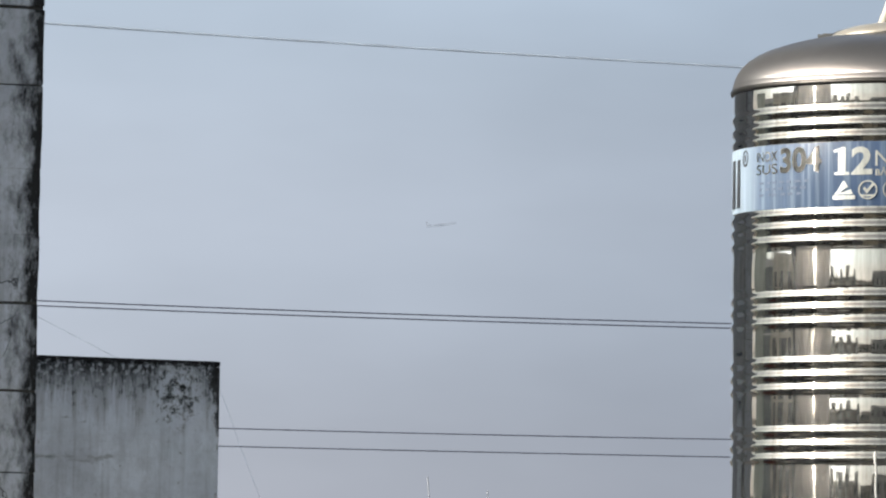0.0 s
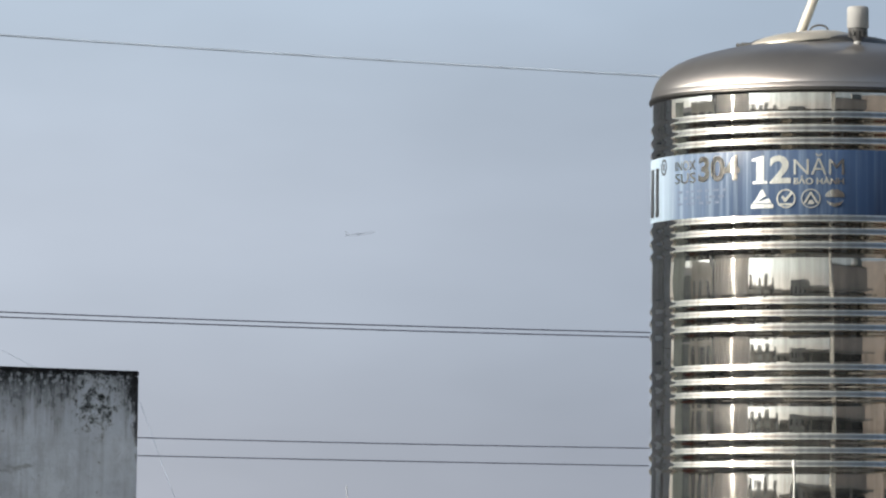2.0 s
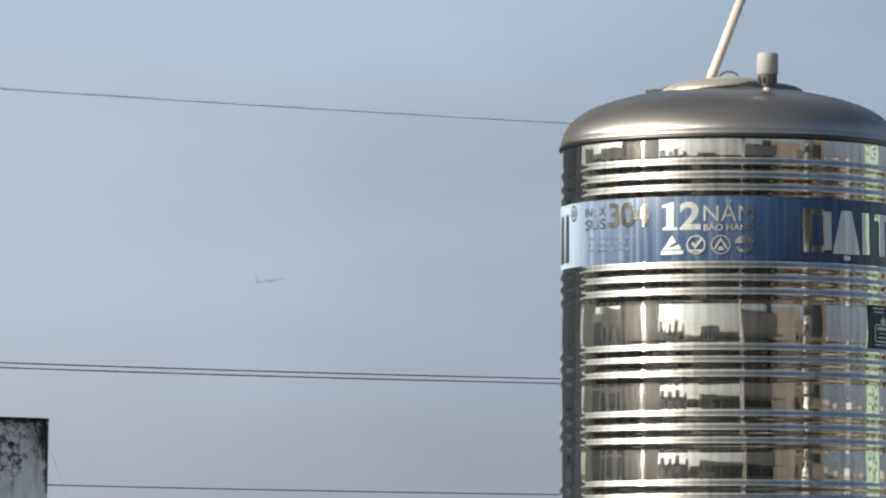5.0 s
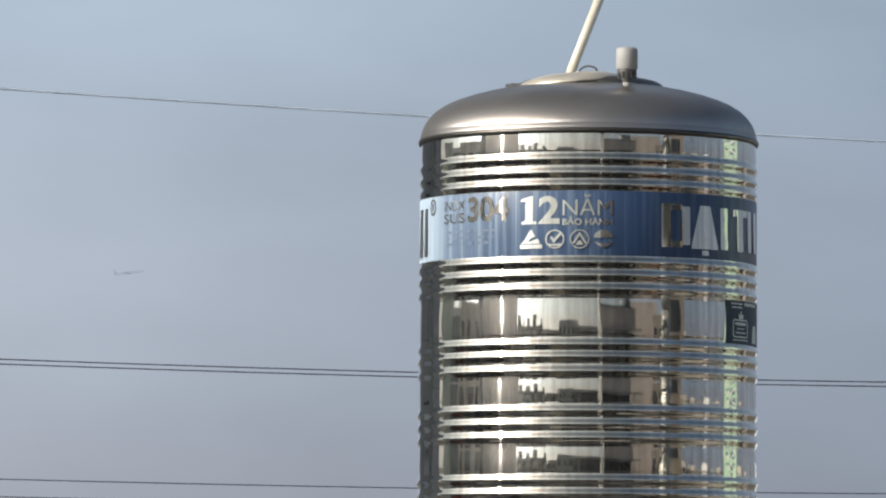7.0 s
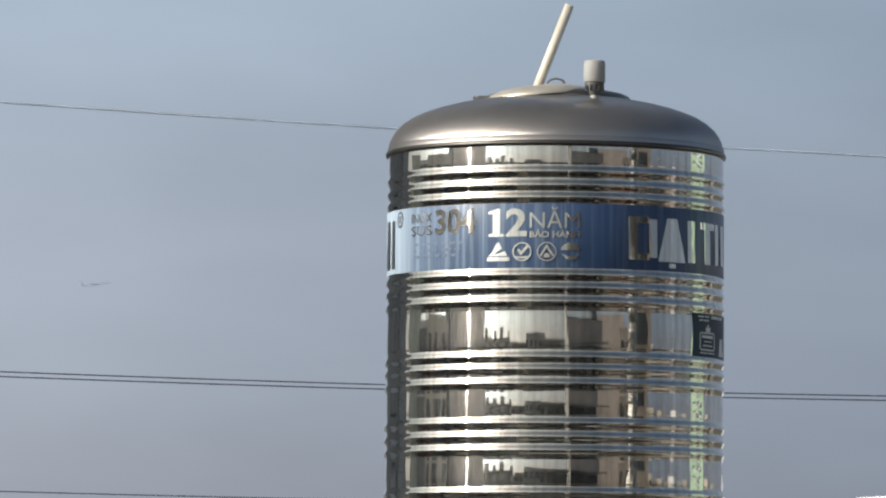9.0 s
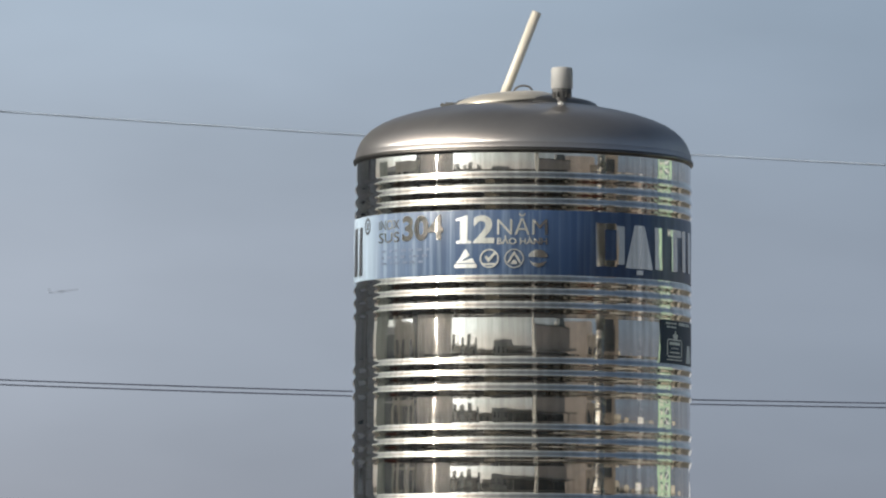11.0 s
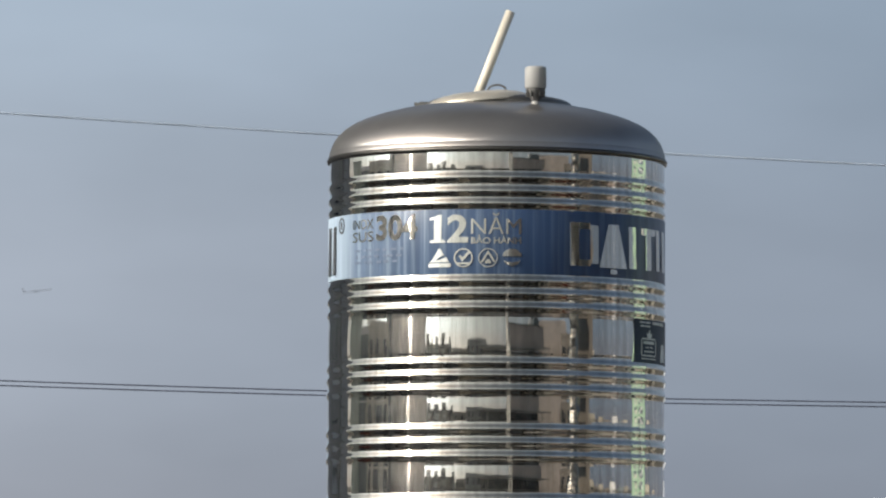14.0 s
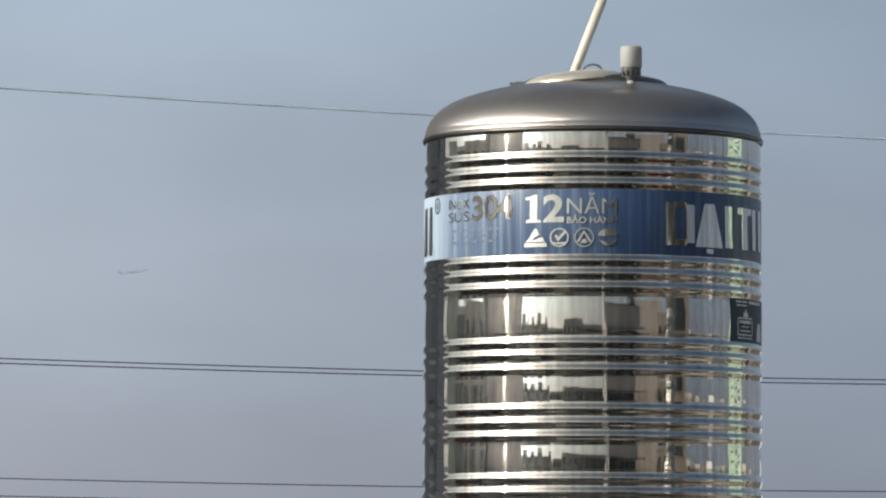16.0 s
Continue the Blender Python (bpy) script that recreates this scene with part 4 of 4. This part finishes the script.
ring_house("house", "tall plain pale grey rendered house with few windows", -63, 26, 11.6, 9, 15.6, CREAM_WHITE, windows=False)
ring_house("house", "slim dark slate house", -77.2, 24, 1.3, 8, 14.2, SLATE_WALL, windows=False)
ring_house("house", "beige house with dark windows in shade", -87, 22, 6.4, 8, 12.7, CREAM, 3, 3, 0.35)
ring_house("house", "dark slate house with a white parapet", -100.5, 24, 3.6, 8, 12.2, SLATE_WALL, 2, 3, 0.5, WHITE, False)
ring_house("house", "narrow pale green-grey house in shade", -110.7, 25, 3.7, 8, 12.9, MOSS_WALL, windows=False)
ring_house("house", "plain dusty pink house seen across the rooftops", 38, 40, 13, 9, 16.0, ROSE_WALL, windows=False)
for i, (az, dist, w, d, hgt, mat, what) in enumerate((
        (-39, 74, 26, 8, 12.6, BROWN_WALL, "long brown house"), (-46, 60, 3, 8, 14.6, BEIGE, "slim beige house"), (-41, 62, 2.4, 8, 14.2, GREY_WALL, "slim grey house"), (-36, 58, 2.4, 8, 15.0, BEIGE, "slim beige house"),
        (-30, 60, 2.0, 8, 14.0, GREY_WALL, "slim grey house"), (-23, 56, 9, 9, 11.2, BROWN_WALL, "low brown house"), (-14, 50, 9, 9, 13.0, GREY_WALL, "grey house"),
        (-5, 48, 7, 9, 11.5, BROWN_WALL, "brown house"), (52, 30, 7, 8, 13.0, BROWN_WALL, "dark brown house"),
        (66, 40, 5.2, 8, 11.5, CREAM, "sunlit cream house"), (71, 46, 4, 9, 10.2, BROWN_WALL, "brown house"), (76, 48, 3, 9, 10.9, CREAM, "sunlit cream house"), (82, 44, 4, 9, 10.0, BROWN_WALL, "brown house"),
        (87, 40, 2.2, 8, 11.1, WHITE, "small white house"), (93, 40, 3, 8, 10.4, SLATE_WALL, "dark slate house"), (99, 46, 4, 9, 10.6, BEIGE, "sunlit beige house"),
        (126, 46, 3, 9, 11.2, CREAM, "sunlit cream house"), (136, 48, 4, 9, 10.6, BEIGE, "sunlit beige house"))):
    ring_house("house", what + " seen across the rooftops", az, dist, w, d, hgt, mat, 4 if hgt < 16.5 else 3, 3 if hgt < 16.5 else 6)

# a pale green tower of posts, beams and braces, with panels on one side
a = radians(114)
tower = tagged(empty("lattice_tower", pose(34 * math.sin(a), 16 - 34 * math.cos(a), 0, 0, 0, 114 + 180)), "pale green painted tower of posts, beams and braces", "tower")
for x, w in ((-3.9, 1.3), (0.9, 0.8), (3.9, 0.9)):
    for y in (-1.5, 1.5):
        part("post", box(x - w / 2, x + w / 2, y - 0.3, y + 0.3, 0, 19.0), GREEN_WALL, tower)
for i in range(13):
    z = 1.4 * i + 0.6
    part("beam", box(-4.4, 4.3, -1.9, -1.5, z, z + 0.38), GREEN_WALL, tower)
    part("brace", tube([(-3.4, -1.6, z + 0.4), (0.6, -1.6, z + 1.4)] if i % 2 else [(0.6, -1.6, z + 0.4), (-3.4, -1.6, z + 1.4)], 0.16, 6), WHITE, tower, "white slanting brace")
    part("panel", box(1.4, 3.3, 1.2, 1.4, z + 0.45, z + 1.2), PALE_WALL, tower, "pale wall panel")

# a bright steel flue on the neighbouring roof
flue = tagged(empty("steel_flue", pose(9 * math.sin(radians(53)), 16 - 9 * math.cos(radians(53)), 0)), "tall crinkled stainless flue pipe beside a dark house", "flue")
b = lathe([(0.0, 0.0), (0.55, 0.0)] + [(0.55, 8.0 + i * 0.06) for i in range(88)] + [(0.0, 13.25)], 40)
for v in b.verts:
    if v.co.z > 7.9:
        k = 1 + 0.30 * noise.noise(Vector((v.co.x * 2, v.co.y * 2, v.co.z * 1.7))) + 0.13 * noise.noise(v.co * 5)
        v.co.x = v.co.x * k + 0.34 * noise.noise(Vector((0, 3.7, v.co.z * 0.9)))
        v.co.y = v.co.y * k + 0.20 * noise.noise(Vector((5.1, 0, v.co.z * 0.9)))
part("pipe", b, STEEL, flue, "crinkled bright steel sleeve", True)
part("cowl", lathe([(0.0, 13.55), (0.48, 13.35), (0.48, 13.32), (0.0, 13.32)], 24), DULL_STEEL, flue)


ring_house("house", "narrow dark brown house beside the steel flue", 60.5, 14, 2.4, 5, 13.6, BROWN_WALL, 1, 4)
post = tagged(empty("concrete_post", pose(8 * math.sin(radians(8.7)), 16 - 8 * math.cos(radians(8.7)), 0)), "pale round concrete post between the houses", "post")
part("shaft", lathe([(0.0, 0), (0.13, 0), (0.11, 12.6), (0.0, 12.6)], 20), PALE_WALL, post, smooth=True)
part("cap", lathe([(0.0, 12.6), (0.15, 12.6), (0.15, 12.68), (0.0, 12.70)], 20), GREY_WALL, post)


# low sheds and roofs that crowd round the foot of the tank's house
def low_house(az, dist, wide, deep, high, roof_mat, wall_mat, label, pitch):
    a = radians(az)
    h = tagged(empty("low_house", pose(dist * math.sin(a), 16 - dist * math.cos(a), 0, 0, 0, az + 180)), label, "house", "low houses round the tank")
    part("wall", box(-wide / 2, wide / 2, -deep / 2, deep / 2, 0, high, 0.02), wall_mat, h)
    b = bmesh.new()  # a gabled sheet with its ridge across
    over, rise = 0.18, pitch * deep / 2
    ends = []
    for x in (-wide / 2 - over, wide / 2 + over):
        ends.append([b.verts.new((x, y, z)) for y, z in ((-deep / 2 - over, high - over * pitch + 0.003), (0, high + rise + 0.003), (deep / 2 + over, high - over * pitch + 0.003),
                                                         (deep / 2 + over, high - over * pitch + 0.083), (0, high + rise + 0.083), (-deep / 2 - over, high - over * pitch + 0.083))])
    b.faces.new((ends[0][0], ends[0][1], ends[0][4], ends[0][5])), b.faces.new((ends[0][1], ends[0][2], ends[0][3], ends[0][4]))
    b.faces.new((ends[1][0], ends[1][1], ends[1][4], ends[1][5])), b.faces.new((ends[1][1], ends[1][2], ends[1][3], ends[1][4]))
    for k in range(6):
        b.faces.new((ends[0][k], ends[1][k], ends[1][(k + 1) % 6], ends[0][(k + 1) % 6]))
    part("roof", b, roof_mat, h)
    part("window", box(-wide * 0.22, wide * 0.22, -deep / 2 - 0.02, -deep / 2 + 0.05, high - 1.6, high - 0.5), GLASS_DARK, h, "dark window")


rnd = random.Random(11)
ROOFS = ((RED_TILE, "dark red tiled"), (ROOF, "black mossy"), (RUST_SHEET, "rusty sheet"), (ROOF, "black mossy"), (GREY_SHEET, "grey sheet"))
for i, az in enumerate(list(range(-104, -30, 8)) + list(range(4, 62, 5)) + list(range(66, 132, 4))):
    near = i % 2 == 0 or 0 < az < 18
    roof_mat, what = ROOFS[(i * 2 + i // 4) % 5]
    wall_mat = (CREAM, DARK_WALL, WHITE, BROWN_WALL, CREAM, SLATE_WALL, ROSE_WALL)[(i * 3 + i // 3) % 7] if az > 0 else (GREY_WALL, BROWN_WALL, DARK_WALL)[i % 3]
    slim = 0.62 if az > 0 else 1.0
    low_house(az, 9.5 if near else 15.2, (1.9 if near else 3.0) * slim * rnd.uniform(0.6, 1.15), 2.6, rnd.uniform(5.6, 7.2) if near else rnd.uniform(6.6, 8.6), roof_mat, wall_mat,
              "low house with a " + what + " roof among its neighbours", rnd.uniform(0.15, 0.4))


# a low line of trees beyond the houses
def tree(x, y, high, seed):
    r = random.Random(seed)
    t = tagged(empty("tree", pose(x, y, 0)), "dull green broad tree beyond the rooftops", "tree", "trees beyond the houses")
    b = tube([(0, 0, 0), (0.1, 0.05, high * 0.3), (0.0, 0.2, high * 0.55)], 0.22, 8)
    for i in range(5):
        a = i * 1.26 + r.random()
        tube([(0, 0.1, high * 0.4), (math.cos(a) * high * 0.16, math.sin(a) * high * 0.16, high * 0.65)], 0.09, 6, bm=b)
    part("trunk", b, BARK, t)
    b = bmesh.new()
    for i in range(420):
        while True:
            p = Vector((r.uniform(-1, 1), r.uniform(-1, 1), r.uniform(-1, 1)))
            if 0.35 < p.length < 1:
                break
        k = 1 + 0.35 * noise.noise(p * 2.1 + Vector((seed, 0, 0)))
        c = Vector((p.x * high * 0.36 * k, p.y * high * 0.36 * k, high * 0.70 + p.z * high * 0.30 * k))
        m = Matrix.LocRotScale(c, Euler((r.random() * 6, r.random() * 6, r.random() * 6)), (1, 0.6, 1))
        vs = [b.verts.new(m @ (Vector(q) * high * 0.045)) for q in ((-1, 0, 0), (0, -0.6, 0.2), (1, 0, 0), (0, 0.6, 0.2))]
        b.faces.new(vs)
    part("crown", b, LEAF, t)


for i in range(26):
    az = -60 + i * 5.2
    a = radians(az)
    d = 92 + 14 * math.sin(i * 2.3)
    tree(d * math.sin(a), 16 - d * math.cos(a), 12.0 + 2.0 * math.sin(i * 1.7), i)


# ---- overhead lines ----
def cable(name, label, pts, radius, mat):
    c = tagged(link(name, tube(pts, radius, 6), mat, smooth=True), label, "cable", "overhead lines")
    return c


def sagging(x0, z0, slope, curve, far=1.1):
    """A hanging line through (x0, z0) with that slope and curve, given at 40 m and set back by the factor far."""
    xs = [-22.0 + 42.0 * i / 80 for i in range(81)]
    return [(x * far, 40.0 * far, 10 + (z0 - 10 + slope * (x - x0) + curve * (x - x0) ** 2) * far) for x in xs]


cable("cable", "single thin dark overhead cable against the sky", sagging(-1.25, 13.5732, -0.0457, 0.00158), 0.0092, GREY_CABLE)
cable("cable", "dark overhead cable, upper of a close pair", sagging(-1.25, 11.7423, -0.0109, 0.00173), 0.0061, CABLE)
cable("cable", "dark overhead cable, lower of a close pair", sagging(-1.25, 11.7097, -0.0104, 0.00169), 0.0061, CABLE)
cable("cable", "low thin dark overhead cable", sagging(-1.25, 10.9194, -0.0009, 0.00156), 0.0055, CABLE)
cable("cable", "lowest thin dark overhead cable", sagging(-1.25, 10.7940, -0.0036, 0.0006), 0.0055, CABLE)
guy = [(-15.0, 60, 15.3), (-9.296, 60, 12.576), (-8.49, 60, 12.174), (-8.20, 60, 12.04), (-7.80, 60, 11.99), (-7.48, 60, 11.94), (-7.308, 60, 11.79), (-7.20, 60, 11.51), (-7.095, 60, 11.225), (-6.871, 60, 10.671), (-6.1, 60, 8.6), (-4.0, 60, 2.0), (-3.4, 60, 0.0)]
cable("guy_wire", "faint thin slack wire hanging in the haze", guy, 0.0034, GREY_CABLE)

# the poles that carry the lines stand outside the view
for x, y in ((-24.2, 44.0), (22.0, 44.0), (-15.0, 60.0)):
    pole = tagged(empty("utility_pole", pose(x, y, 0)), "plain concrete pole that carries the overhead lines", "utility pole", "poles of the overhead lines")
    part("shaft", lathe([(0.0, 0), (0.16, 0), (0.10, 16.5), (0.0, 16.5)], 16), GREY_WALL, pole, smooth=True)
    part("crossarm", box(-0.9, 0.9, -0.06, 0.06, 15.6, 15.72), DULL_STEEL, pole)

# two white masts far behind
for x, z, lean in ((-6.735, 11.24, -0.03), (-5.902, 11.05, 0.0)):
    mast = tagged(link("mast", tube([(x - lean * 0.5, 80, 0), (x, 80, z - 0.3), (x + lean, 80, z)], 0.009, 8), THIN_CABLE), "thin white mast far off in the haze", "mast", "far masts")

# ---- a small aircraft far off in the haze ----
plane = tagged(empty("airplane", pose(-331, 4000, 252, 0, -8, 0) @ Matrix.Scale(1.3, 4)), "small grey airplane far off in the haze", "airplane")
b = lathe([(0.0, -8.5), (0.5, -7.8), (0.75, -6), (0.8, 3), (0.55, 6.5), (0.25, 8.5), (0.0, 8.6)], 16)
bmesh.ops.rotate(b, verts=b.verts, matrix=Matrix.Rotation(radians(-90), 3, "Y"))
part("fuselage", b, PLANE_GREY, plane, smooth=True)
part("wing", poly([(-1.5, 0.0), (1.8, 0.0), (-2.0, 8.0), (-3.0, 8.0)], 0.25), PLANE_GREY, plane).location = (0, 0.5, -0.2)
part("wing", poly([(-1.5, 0.0), (1.8, 0.0), (-2.0, -8.0), (-3.0, -8.0)], 0.25), PLANE_GREY, plane).location = (0, -0.5, -0.2)
b = poly([(-8.3, 0.2), (-6.0, 0.2), (-7.6, 2.8), (-8.8, 2.8)], 0.2)
bmesh.ops.rotate(b, verts=b.verts, matrix=Matrix.Rotation(radians(90), 3, "X"))
part("fin", b, PLANE_GREY, plane)
part("tailplane", poly([(-8.2, -2.6), (-7.2, -2.6), (-6.6, 0), (-7.2, 2.6), (-8.2, 2.6)], 0.18), PLANE_GREY, plane).location.z = 0.4
